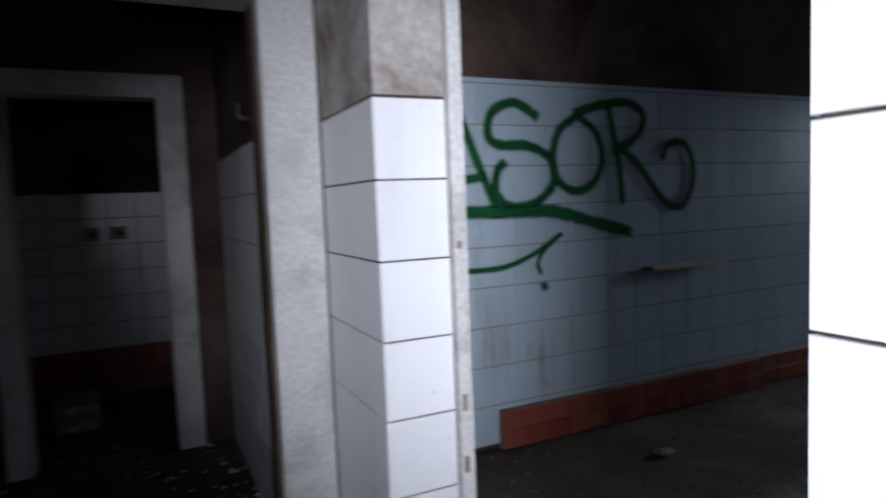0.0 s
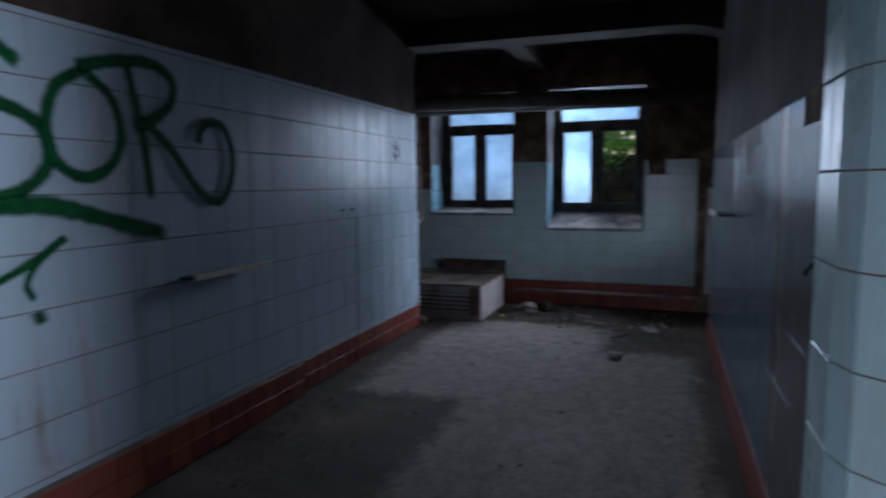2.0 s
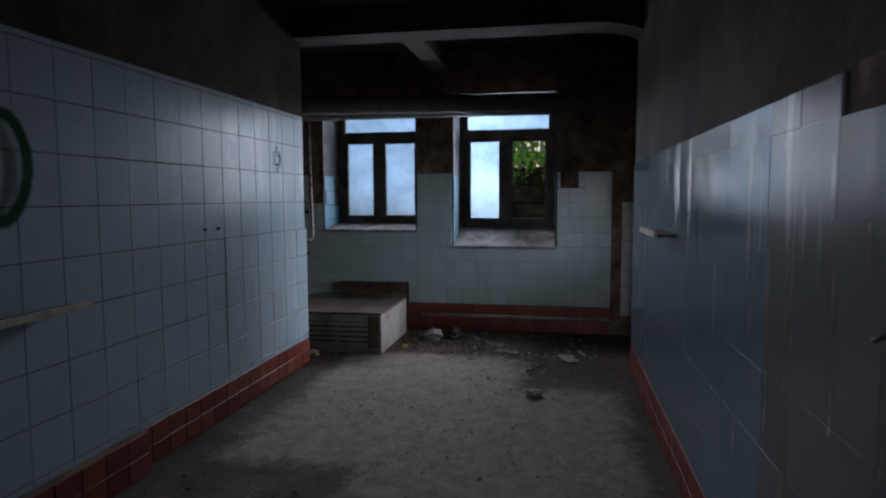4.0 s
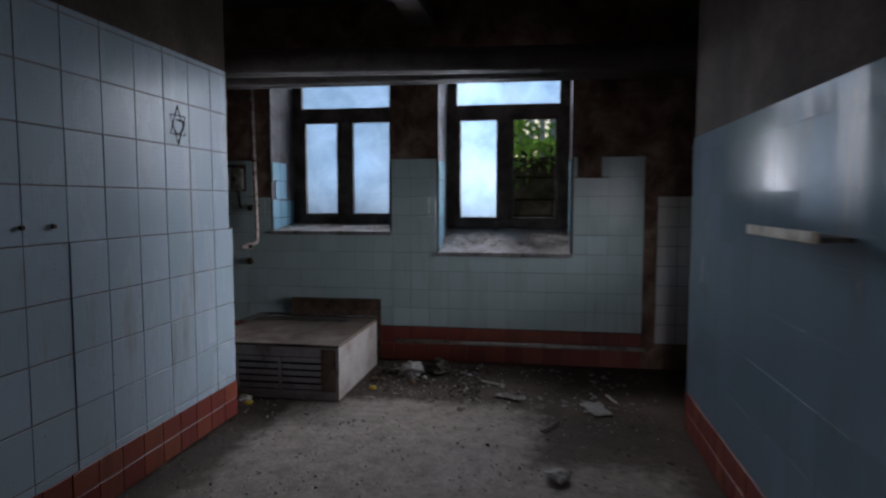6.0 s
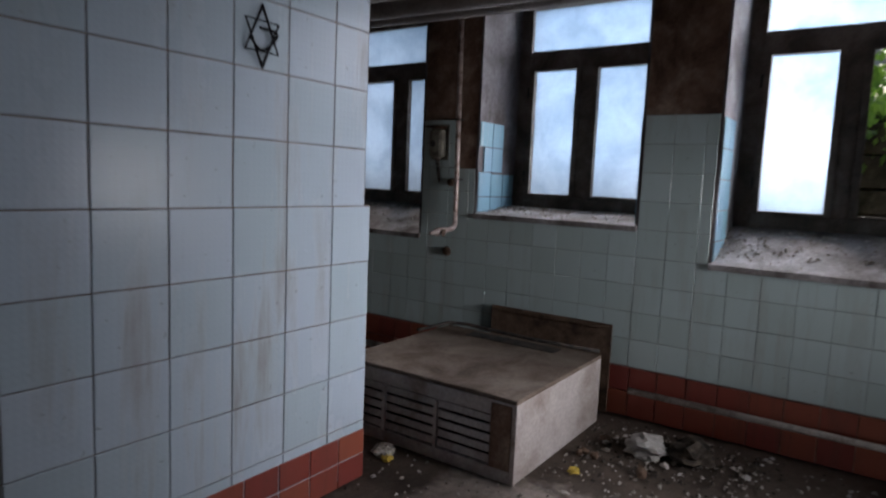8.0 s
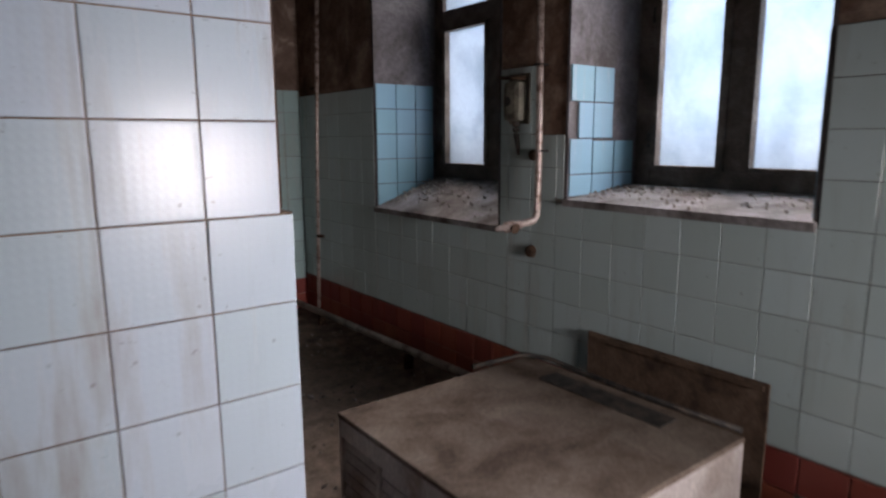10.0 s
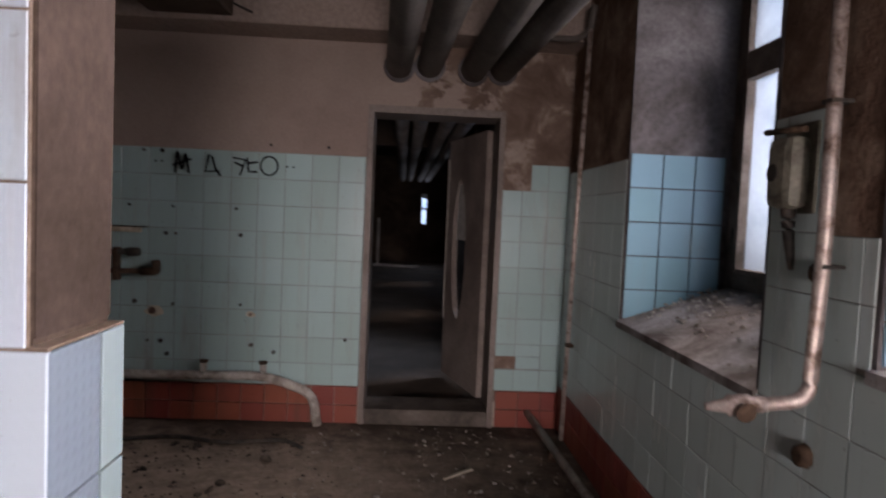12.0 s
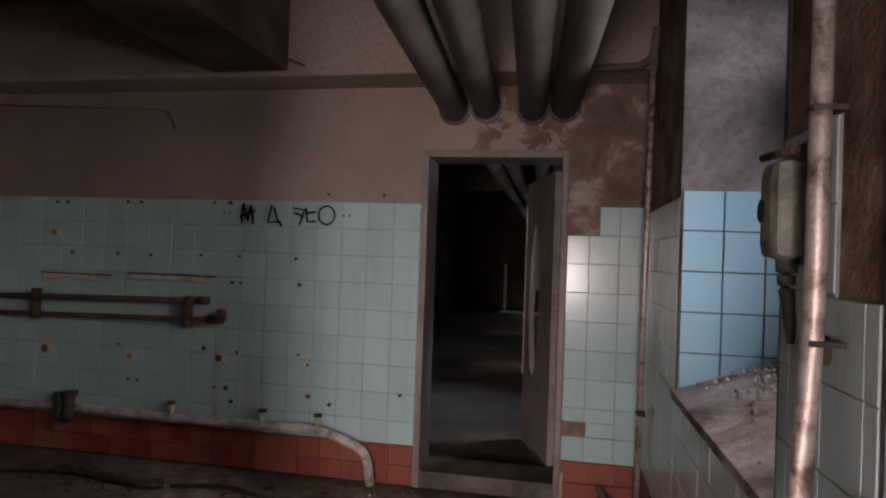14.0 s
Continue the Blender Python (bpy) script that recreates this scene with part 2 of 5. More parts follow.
def floor_material():
    m, n, l, b = nodes_of("dusty_concrete_floor")
    p = world_pos(n)
    warp = noise_at(n, l, 2.3, 6, 0.65, 0.0, p)
    warp2 = noise_at(n, l, 9.0, 5, 0.65, 0.0, p)
    sep = n.new("ShaderNodeSeparateXYZ")
    l.new(p, sep.inputs[0])

    def band(axis, lo, hi, soft):
        a = math_node(n, l, "MULTIPLY", math_node(n, l, "SUBTRACT", sep.outputs[axis], lo), 1 / soft)
        c = math_node(n, l, "MULTIPLY", math_node(n, l, "SUBTRACT", hi, sep.outputs[axis]), 1 / soft)
        return math_node(n, l, "MINIMUM", a, c)

    def patch(x0, x1, y0, y1, soft=0.16):
        d = math_node(n, l, "MINIMUM", band("X", x0, x1, soft), band("Y", y0, y1, soft))
        d = math_node(n, l, "ADD", d, math_node(n, l, "MULTIPLY", math_node(n, l, "SUBTRACT", warp, 0.5), 1.8))
        d = math_node(n, l, "ADD", d, math_node(n, l, "MULTIPLY", math_node(n, l, "SUBTRACT", warp2, 0.5), 1.6))
        return math_node(n, l, "ADD", d, 0.5, True)

    screed = math_node(n, l, "MAXIMUM", patch(2.2, 5.9, 0.40, 1.80), patch(4.4, 6.75, 1.1, 2.6))
    big = noise_at(n, l, 1.2, 7, 0.6, 0.3, p)
    fine = noise_at(n, l, 34, 6, 0.7, 0.0, p)
    grit = noise_at(n, l, 130, 3, 0.6, 0.0, p)
    dark = ramp(n, l, big, [(0.34, (0.044, 0.032, 0.025)), (0.52, (0.088, 0.066, 0.052)), (0.70, (0.145, 0.11, 0.088))])
    light = ramp(n, l, warp2, [(0.3, (0.19, 0.155, 0.133)), (0.6, (0.29, 0.242, 0.21))])
    col = mix(n, l, screed, dark, light)
    # Brown dust, lightened here to stand for torchlight on the floor.
    dust_or_lit = patch(5.0, 7.6, 3.2, 5.75, 0.5)
    col = mix(n, l, math_node(n, l, "MULTIPLY", dust_or_lit, 0.75), col, ramp(n, l, warp2, [(0.32, (0.2, 0.148, 0.116)), (0.62, (0.36, 0.28, 0.225))]))
    g = ramp(n, l, fine, [(0.3, (0.74, 0.74, 0.74)), (0.64, (1.08, 1.08, 1.08))])
    col = mix(n, l, 1.0, col, g, "MULTIPLY")
    chips = ramp(n, l, grit, [(0.72, (0, 0, 0)), (0.77, (1, 1, 1))])
    col = mix(n, l, math_node(n, l, "MULTIPLY", chips, 0.25), col, (0.42, 0.39, 0.36))
    l.new(col, b.inputs["Base Color"])
    l.new(ramp(n, l, big, [(0.36, (0.82, 0.82, 0.82)), (0.5, (0.95, 0.95, 0.95))]), b.inputs["Roughness"])
    b.inputs["Specular IOR Level"].default_value = 0.25
    h = math_node(n, l, "ADD", math_node(n, l, "MULTIPLY", fine, 0.8), math_node(n, l, "MULTIPLY", grit, 0.25))
    bump(n, l, b, h, 0.7, 0.012)
    return m


FLOOR = floor_material()


def frosted_glass():
    m, n, l, b = nodes_of("frosted_dirty_glass")
    n.remove(b)
    p = world_pos(n)
    dirt = noise_at(n, l, 3.5, 6, 0.6, 0.5, p)
    fine = noise_at(n, l, 40, 4, 0.6, 0.0, p)
    tint = ramp(n, l, dirt, [(0.3, (0.19, 0.25, 0.30)), (0.6, (0.28, 0.35, 0.42))])
    tint = mix(n, l, 0.12, tint, ramp(n, l, fine, [(0.35, (0.55, 0.55, 0.52)), (0.6, (1, 1, 1))]), "MULTIPLY")
    tr = n.new("ShaderNodeBsdfTranslucent")
    l.new(tint, tr.inputs["Color"])
    gl = n.new("ShaderNodeBsdfGlossy")
    gl.inputs["Roughness"].default_value = 0.35
    fr = n.new("ShaderNodeFresnel")
    mx = n.new("ShaderNodeMixShader")
    l.new(fr.outputs[0], mx.inputs[0])
    l.new(tr.outputs[0], mx.inputs[1])
    l.new(gl.outputs[0], mx.inputs[2])
    l.new(mx.outputs[0], n["Material Output"].inputs["Surface"])
    return m


FROSTED = frosted_glass()


def leaf_material():
    m, n, l, b = nodes_of("spring_leaves")
    isl = n.new("ShaderNodeNewGeometry").outputs["Random Per Island"]
    l.new(ramp(n, l, isl, [(0.0, (0.035, 0.10, 0.015)), (0.5, (0.075, 0.19, 0.03)), (1.0, (0.13, 0.27, 0.05))]), b.inputs["Base Color"])
    b.inputs["Roughness"].default_value = 0.5
    tr = n.new("ShaderNodeBsdfTranslucent")
    tr.inputs["Color"].default_value = (0.30, 0.58, 0.09, 1)
    mx = n.new("ShaderNodeMixShader")
    mx.inputs[0].default_value = 0.45
    l.new(b.outputs[0], mx.inputs[1])
    l.new(tr.outputs[0], mx.inputs[2])
    l.new(mx.outputs[0], n["Material Output"].inputs["Surface"])
    return m


LEAF = leaf_material()
SOIL = rough_surface("mossy_stone", (0.03, 0.032, 0.02), (0.07, 0.066, 0.045), (0.13, 0.12, 0.09), 5, 60, 0.95, 0.02)
GRASS = rough_surface("rough_grass", (0.03, 0.055, 0.015), (0.05, 0.09, 0.025), (0.08, 0.12, 0.04), 3, 60, 0.95, 0.02)


def end_wall_material():
    """Pink distemper that has flaked to brown plaster towards the window corner."""
    m, n, l, b = nodes_of("flaked_pink_distemper")
    p = world_pos(n)
    sep = n.new("ShaderNodeSeparateXYZ")
    l.new(p, sep.inputs[0])
    big = noise_at(n, l, 3.0, 8, 0.65, 0.5, p)
    mid = noise_at(n, l, 4.5, 7, 0.62, 0.4, p)
    fine = noise_at(n, l, 60.0, 4, 0.6, 0.0, p)
    lean = math_node(n, l, "MULTIPLY", math_node(n, l, "SUBTRACT", sep.outputs["X"], 6.75), 0.55)
    torn = math_node(n, l, "ADD", lean, math_node(n, l, "MULTIPLY", math_node(n, l, "SUBTRACT", big, 0.5), 2.2))
    torn = ramp(n, l, torn, [(0.10, (0, 0, 0)), (0.17, (1, 1, 1))])
    pink = ramp(n, l, noise_at(n, l, 0.9, 6, 0.6, 0.0, p), [(0.35, (0.25, 0.188, 0.162)), (0.6, (0.34, 0.265, 0.23))])
    brown = ramp(n, l, mid, [(0.36, (0.12, 0.08, 0.063)), (0.53, (0.19, 0.132, 0.105)), (0.58, (0.30, 0.235, 0.2)), (0.68, (0.36, 0.29, 0.25))])
    col = mix(n, l, torn, pink, brown)
    col = mix(n, l, 1.0, col, ramp(n, l, fine, [(0.3, (0.9, 0.9, 0.9)), (0.7, (1.03, 1.03, 1.03))]), "MULTIPLY")
    l.new(col, b.inputs["Base Color"])
    b.inputs["Roughness"].default_value, b.inputs["Specular IOR Level"].default_value = 0.92, 0.12
    bump(n, l, b, math_node(n, l, "ADD", math_node(n, l, "MULTIPLY", torn, -0.8), mid), 0.6, 0.008)
    return m


END_PLASTER = end_wall_material()


def spray_material():
    """Thin spray paint: dense along the line, fading out at the edge."""
    m, n, l, b = nodes_of("green_spray_paint")
    uv = n.new("ShaderNodeUVMap")
    sep = n.new("ShaderNodeSeparateXYZ")
    l.new(uv.outputs[0], sep.inputs[0])
    p = world_pos(n)
    mist = noise_at(n, l, 140.0, 3, 0.6, 0.0, p)
    cloud = noise_at(n, l, 7.0, 4, 0.6, 0.0, p)
    d = math_node(n, l, "ADD", sep.outputs["X"], math_node(n, l, "MULTIPLY", math_node(n, l, "SUBTRACT", mist, 0.5), 0.8))
    d = math_node(n, l, "ADD", d, math_node(n, l, "MULTIPLY", math_node(n, l, "SUBTRACT", cloud, 0.5), 0.5))
    fac = ramp(n, l, d, [(0.05, (0, 0, 0)), (0.8, (1, 1, 1))])
    l.new(ramp(n, l, cloud, [(0.35, (0.006, 0.05, 0.016)), (0.65, (0.014, 0.095, 0.03))]), b.inputs["Base Color"])
    b.inputs["Roughness"].default_value, b.inputs["Specular IOR Level"].default_value = 0.9, 0.1
    tr = n.new("ShaderNodeBsdfTransparent")
    mx = n.new("ShaderNodeMixShader")
    l.new(fac, mx.inputs[0])
    l.new(tr.outputs[0], mx.inputs[1])
    l.new(b.outputs[0], mx.inputs[2])
    l.new(mx.outputs[0], n["Material Output"].inputs["Surface"])
    return m


SPRAY = spray_material()
GROUT = rough_surface("pale_dirty_grout", (0.16, 0.15, 0.13), (0.25, 0.255, 0.24), (0.31, 0.325, 0.31), 5, 70)


# ---- building helpers ----
def link_mesh(name, bm, mat, parent=None, label=""):
    me = bpy.data.meshes.new(name)
    bm.normal_update()
    bm.to_mesh(me)
    bm.free()
    me.materials.append(mat)
    ob = new(name, me)
    if parent is not None:
        ob.parent = parent
    if label:
        ob["label"] = label
    return ob


def part(name, bm, material, parent, label=""):
    return link_mesh(name, bm, material, parent, label)


def thing(name, label, category, group="", kind=""):
    return tagged(new(name), label, category, group, kind)


def box(bm, x0, x1, y0, y1, z0, z1, bevel=0.0, m=None):
    r = bmesh.ops.create_cube(bm, size=1.0)
    vs = r["verts"]
    bmesh.ops.transform(bm, verts=vs, matrix=Matrix.LocRotScale(((x0 + x1) / 2, (y0 + y1) / 2, (z0 + z1) / 2), None, (abs(x1 - x0), abs(y1 - y0), abs(z1 - z0))))
    if bevel:
        es = list({e for v in vs for e in v.link_edges})
        bv = bmesh.ops.bevel(bm, geom=es, offset=bevel, segments=2, affect="EDGES", profile=0.6)
        vs = list({v for f in bv["faces"] for v in f.verts} | {v for v in vs if v.is_valid})
    if m is not None:
        bmesh.ops.transform(bm, verts=vs, matrix=m)
    return bm


def boxed(x0, x1, y0, y1, z0, z1, bevel=0.0, m=None):
    return box(bmesh.new(), x0, x1, y0, y1, z0, z1, bevel, m)


def tube(points, r, seg=12, bm=None, cap=True):
    """A round pipe through the points."""
    bm = bm or bmesh.new()
    pts = [Vector(p) for p in points]
    rings = []
    for i, p in enumerate(pts):
        a = pts[max(0, i - 1)]
        c = pts[min(len(pts) - 1, i + 1)]
        d = (c - a).normalized()
        side = d.cross(Vector((0, 0, 1)))
        if side.length < 0.1:
            side = d.cross(Vector((0, 1, 0)))
        side.normalize()
        up = side.cross(d)
        rr = r[i] if isinstance(r, (list, tuple)) else r
        rings.append([bm.verts.new(p + rr * (math.cos(2 * math.pi * k / seg) * side + math.sin(2 * math.pi * k / seg) * up)) for k in range(seg)])
    for a, c in zip(rings, rings[1:]):
        for k in range(seg):
            f = bm.faces.new((a[k], a[(k + 1) % seg], c[(k + 1) % seg], c[k]))
            f.smooth = True
    if cap:
        bm.faces.new(rings[0])
        bm.faces.new(list(reversed(rings[-1])))
    bmesh.ops.recalc_face_normals(bm, faces=bm.faces)
    return bm


def bend(points, radius=0.05, steps=6):
    """Rounds the corners of a line of points."""
    pts = [Vector(p) for p in points]
    out = [pts[0]]
    for a, b, c in zip(pts, pts[1:], pts[2:]):
        u, v = (a - b), (c - b)
        k = min(radius, u.length * 0.45, v.length * 0.45)
        p, q = b + u.normalized() * k, b + v.normalized() * k
        for s in range(steps + 1):
            t = s / steps
            out.append((1 - t) ** 2 * p + 2 * t * (1 - t) * b + t * t * q)
    out.append(pts[-1])
    return out


def minus(rect, hole):
    """What is left of the rectangle (u0, u1, v0, v1) outside the hole, as rectangles."""
    u0, u1, v0, v1 = rect
    a0, a1, b0, b1 = hole
    if a0 >= u1 or a1 <= u0 or b0 >= v1 or b1 <= v0:
        return [rect]
    out = []
    if b0 > v0:
        out.append((u0, u1, v0, b0))
    if b1 < v1:
        out.append((u0, u1, b1, v1))
    m0, m1 = max(v0, b0), min(v1, b1)
    if a0 > u0:
        out.append((u0, a0, m0, m1))
    if a1 < u1:
        out.append((a1, u1, m0, m1))
    return out


def cut(rects, holes):
    for h in holes:
        rects = [r for q in rects for r in minus(q, h)]
    return rects


def wall(name, axis, at0, at1, u0, u1, z0, z1, mat, holes=(), label="", category="wall"):
    """A wall of some thickness between at0 and at1 on its axis, with openings through it."""
    bm = bmesh.new()
    for a, c, b, d in cut([(u0, u1, z0, z1)], holes):
        if axis == "x":
            box(bm, at0, at1, a, c, b, d)
        else:
            box(bm, a, c, at0, at1, b, d)
    return tagged(link_mesh(name, bm, mat), label, category, kind="structure")


FACING = {"-y": (Vector((1, 0, 0)), Vector((0, -1, 0))), "+y": (Vector((-1, 0, 0)), Vector((0, 1, 0))),
          "-x": (Vector((0, -1, 0)), Vector((-1, 0, 0))), "+x": (Vector((0, 1, 0)), Vector((1, 0, 0)))}
TILE_MESHES = {}


def tile_mesh(w, h, t, mat):
    key = (round(w, 3), round(h, 3), t, mat.name)
    if key not in TILE_MESHES:
        c = min(0.0017, w / 6, h / 6)
        vs = [(sx * w / 2, sy * h / 2, 0) for sx, sy in ((-1, -1), (1, -1), (1, 1), (-1, 1))]
        vs += [(x, y, t - c) for x, y, _ in vs[:4]]
        vs += [(sx * (w / 2 - c), sy * (h / 2 - c), t) for sx, sy in ((-1, -1), (1, -1), (1, 1), (-1, 1))]
        fs = [(8, 9, 10, 11)]
        for a in range(4):
            b = (a + 1) % 4
            fs += [(a, b, 4 + b, 4 + a), (4 + a, 4 + b, 8 + b, 8 + a)]
        me = bpy.data.meshes.new("tile")
        me.from_pydata(vs, [], fs)
        me.materials.append(mat)
        TILE_MESHES[key] = me
    return TILE_MESHES[key]


def tiles(parent, facing, plane, u0, u1, v0, v1, pu, pv, mat, holes=(), th=0.009, gap=0.005, gap_u=None, us=None, vs=None, lost=0.0, odd=None, stagger=0.0):
    """A field of tiles, each one an object, on a plane that faces that way."""
    rng = random.Random(int(plane * 1000) + int(u0 * 100) + int(v0 * 77))
    ux, nn = FACING[facing]
    us = u0 if us is None else us
    vs = v0 if vs is None else vs
    lo = us - math.ceil((us - u0) / pu) * pu
    row = vs - math.ceil((vs - v0) / pv) * pv
    j = 0
    while row < v1 - 1e-4:
        col = lo - (stagger * pu if j % 2 else 0)
        while col < u1 - 1e-4:
            cell = (max(col, u0), min(col + pu, u1), max(row, v0), min(row + pv, v1))
            if cell[1] - cell[0] > 0.012 and cell[3] - cell[2] > 0.012 and rng.random() >= lost:
                for a, c, b, d in cut([cell], holes):
                    if c - a < 0.02 or d - b < 0.02:
                        continue
                    use = mat
                    if odd and rng.random() < odd[1]:
                        use = odd[0]
                    ob = new("tile", tile_mesh(c - a - (gap_u or gap), d - b - gap, th, use))
                    mid = ((a + c) / 2, (b + d) / 2)
                    if facing[1] == "y":
                        at = Vector((mid[0], plane, mid[1]))
                    else:
                        at = Vector((plane, mid[0], mid[1]))
                    at -= nn * rng.uniform(0, 0.0015)
                    rot = Matrix((ux, Vector((0, 0, 1)), nn)).transposed().to_4x4()
                    tip = Euler((rng.gauss(0, 0.0022), rng.gauss(0, 0.0022), rng.gauss(0, 0.0015))).to_matrix().to_4x4()
                    ob.parent = parent
                    ob.matrix_local = Matrix.Translation(at) @ rot @ tip
            col += pu
        row += pv
        j += 1


def smooth_line(points, steps=8):
    p = [Vector(q) for q in points]
    p = [2 * p[0] - p[1]] + p + [2 * p[-1] - p[-2]]
    out = []
    for a, b, c, d in zip(p, p[1:], p[2:], p[3:]):
        for s in range(steps):
            t = s / steps
            out.append(0.5 * ((2 * b) + (c - a) * t + (2 * a - 5 * b + 4 * c - d) * t * t + (3 * b - a - 3 * c + d) * t ** 3))
    out.append(p[-2])
    return out


def stroke(name, parent, pts, width, facing, plane, mat, lift, curved=True, seed=0, soft=0.0):
    """A painted line on a wall: points are (along the wall, height). soft widens it by a faint edge."""
    rng = random.Random(seed)
    ln = smooth_line([(u, v, 0) for u, v in pts]) if curved else [Vector((u, v, 0)) for u, v in pts]
    nn = FACING[facing][1]
    first, last = (ln[1] - ln[0]).normalized(), (ln[-1] - ln[-2]).normalized()
    cap = width * (0.5 + soft)
    ln = [ln[0] - first * cap] + ln + [ln[-1] + last * cap]
    vs, dens, fs = [], [], []
    for i, p in enumerate(ln):
        d = (ln[min(i + 1, len(ln) - 1)] - ln[max(i - 1, 0)]).normalized()
        w = width / 2 * rng.uniform(0.9, 1.1) * (1 + 2 * soft)
        end = i in (0, len(ln) - 1)
        if end and not soft:
            w *= 0.45
        s = Vector((-d.y, d.x, 0)) * w
        for q, den in ((1, 0.0), (0.45, 0.85), (-0.45, 0.85), (-1, 0.0)):
            k = p + s * q
            vs.append((k.x, plane + nn.y * lift, k.y) if facing[1] == "y" else (plane + nn.x * lift, k.x, k.y))
            dens.append(0.0 if end else den)
    for i in range(len(ln) - 1):
        for q in range(3):
            j = i * 4 + q
            fs.append((j, j + 1, j + 5, j + 4))
    me = bpy.data.meshes.new(name)
    me.from_pydata(vs, [], fs)
    me.materials.append(mat)
    layer = me.uv_layers.new(name="UVMap")
    for lp in me.loops:
        layer.data[lp.index].uv = (dens[lp.vertex_index], 0.5)
    ob = new(name, me)
    ob.parent = parent
    return ob


# ---- plan, in metres ----
LW, LW_BACK, LW_END = 2.89, 3.105, 6.342      # wall with the graffiti: face, back, free end
WX, WX_OUT = 7.783, 8.42                     # window wall: inner face, outer face
EY = 5.955                                   # wall with the far door
RW = 0.24                                    # opposite wall of the passage
RW_END = 6.5
DWX, DWX_R, DWX_E = 0.875, 0.92, 1.11                     # wall with the entry opening
ENTRY = (0.342, 1.486)
CEIL = 2.86
WINDOWS = [("window_1", 0.832, 1.895, 0.885), ("window_2", 2.27, 3.30, 1.047), ("window_3", 3.715, 4.885, 0.885)]
WTOP = 2.43

# ---- floors and ceilings ----
bm = bmesh.new()
bmesh.ops.create_grid(bm, x_segments=150, y_segments=150, size=0.5)
bmesh.ops.transform(bm, verts=bm.verts, matrix=Matrix.LocRotScale((2.9, 1.75, 0), None, (11.2, 9.3, 1)))
for v in bm.verts:
    v.co.z = 0.010 * noise.noise(v.co * 1.3) + 0.005 * noise.noise(v.co * 6) - 0.008
floor = tagged(link_mesh("floor", bm, FLOOR), "dusty stained concrete floor with scattered grit", "floor", kind="structure")

bm = boxed(-2.8, 8.5, -2.9, 6.3, CEIL, CEIL + 0.2)
tagged(link_mesh("ceiling", bm, CEILING), "dark grimy plaster ceiling", "ceiling", kind="structure")

# ---- walls ----
wall_left = wall("wall_left", "y", LW + 0.009, LW_BACK, DWX_E, LW_END - 0.027, 0, CEIL, PLASTER, (), "passage wall of plaster above blue-white tiles", "wall")
bm = boxed(LW_END - 0.027, LW_END - 0.009, LW + 0.009, LW_BACK + 0.004, 0, 1.121)
pier_base = tagged(link_mesh("wall_left_plinth", bm, MORTAR), "mortar plinth under the tiled wall end", "wall", kind="structure")
wall_right = wall("wall_right", "y", -0.45, RW - 0.009, 2.11, RW_END, 0, CEIL, PLASTER, (), "passage wall with stained plaster above blue tiles", "wall")
win_holes = [(a, b, s, WTOP) for _, a, b, s in WINDOWS]
wall_window = wall("wall_window", "x", WX + 0.009, WX_OUT, -0.7, 6.15, 0, CEIL, PEELED, win_holes, "window wall with peeled brown plaster above mint tiles", "wall")
DOOR_X0, DOOR_X1, DOOR_Z0, DOOR_Z1 = 6.517, 7.365, 0.0, 1.995
wall_end = wall("wall_end", "y", EY + 0.009, EY + 0.26, 2.2, WX + 0.009, 0, CEIL, END_PLASTER, [(DOOR_X0, DOOR_X1, -1, DOOR_Z1)], "pink distempered wall above mint tiles", "wall")
wall_entry_south = wall("wall_entry_south", "x", DWX_R + 0.009, DWX_E, -2.9, ENTRY[0] - 0.009, 0, CEIL, PLASTER, (), "tiled and plastered wall beside the entry", "wall")
wall_entry = wall("wall_entry", "x", DWX + 0.009, DWX_E, ENTRY[0] - 0.009, LW + 0.009, 0, CEIL, PLASTER, [(ENTRY[0] - 0.02, ENTRY[1] + 0.009, -1, 2.35)], "plastered wall with an open entry", "wall")
# Unseen; both openings are invented to hold fill lamps.
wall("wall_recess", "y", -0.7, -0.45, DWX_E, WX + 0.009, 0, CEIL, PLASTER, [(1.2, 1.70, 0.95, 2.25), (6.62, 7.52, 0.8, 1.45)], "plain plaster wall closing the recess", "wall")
# Unseen wall, given the paler plaster to bounce more light.
wall("wall_side_room", "x", 2.0, 2.2, LW_BACK, EY + 0.26, 0, CEIL, PLASTER_PINK, (), "plain pink plaster wall of the side room", "wall")
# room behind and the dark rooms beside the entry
# These two are unseen; their openings are invented to let fill light in.
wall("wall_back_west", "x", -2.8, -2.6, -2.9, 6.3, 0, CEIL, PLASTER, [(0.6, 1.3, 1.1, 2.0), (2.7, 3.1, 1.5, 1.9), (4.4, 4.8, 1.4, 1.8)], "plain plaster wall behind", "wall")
wall("wall_back_south", "y", -1.72, -1.55, -2.6, DWX + 0.009, 0, CEIL, PLASTER, [(-0.45, 0.45, 0.85, 2.15)], "plain unseen plaster wall with an added lamp opening", "wall")
wall("wall_north_entry", "y", 2.05, 2.17, -2.6, DWX + 0.009, 0, CEIL, PLASTER, [(-0.55, 0.68, -1, 2.12)], "plaster wall with a wide doorway", "wall")
wall_store_east = wall("wall_store_east", "x", 0.76, DWX + 0.009, 2.17, 6.3, 0, CEIL, PLASTER, (), "dark store wall, tiled below", "wall")
wall("wall_store_door", "y", 3.86, 3.98, -2.6, 0.76, 0, CEIL, PLASTER, [(-0.30, 0.46, -1, 2.04)], "plaster wall with a dark doorway", "wall")
wall_store = wall("wall_store_back", "y", 5.35, 5.5, -2.6, 0.76, 0, CEIL, PLASTER, (), "dark plaster wall above white tiles", "wall")

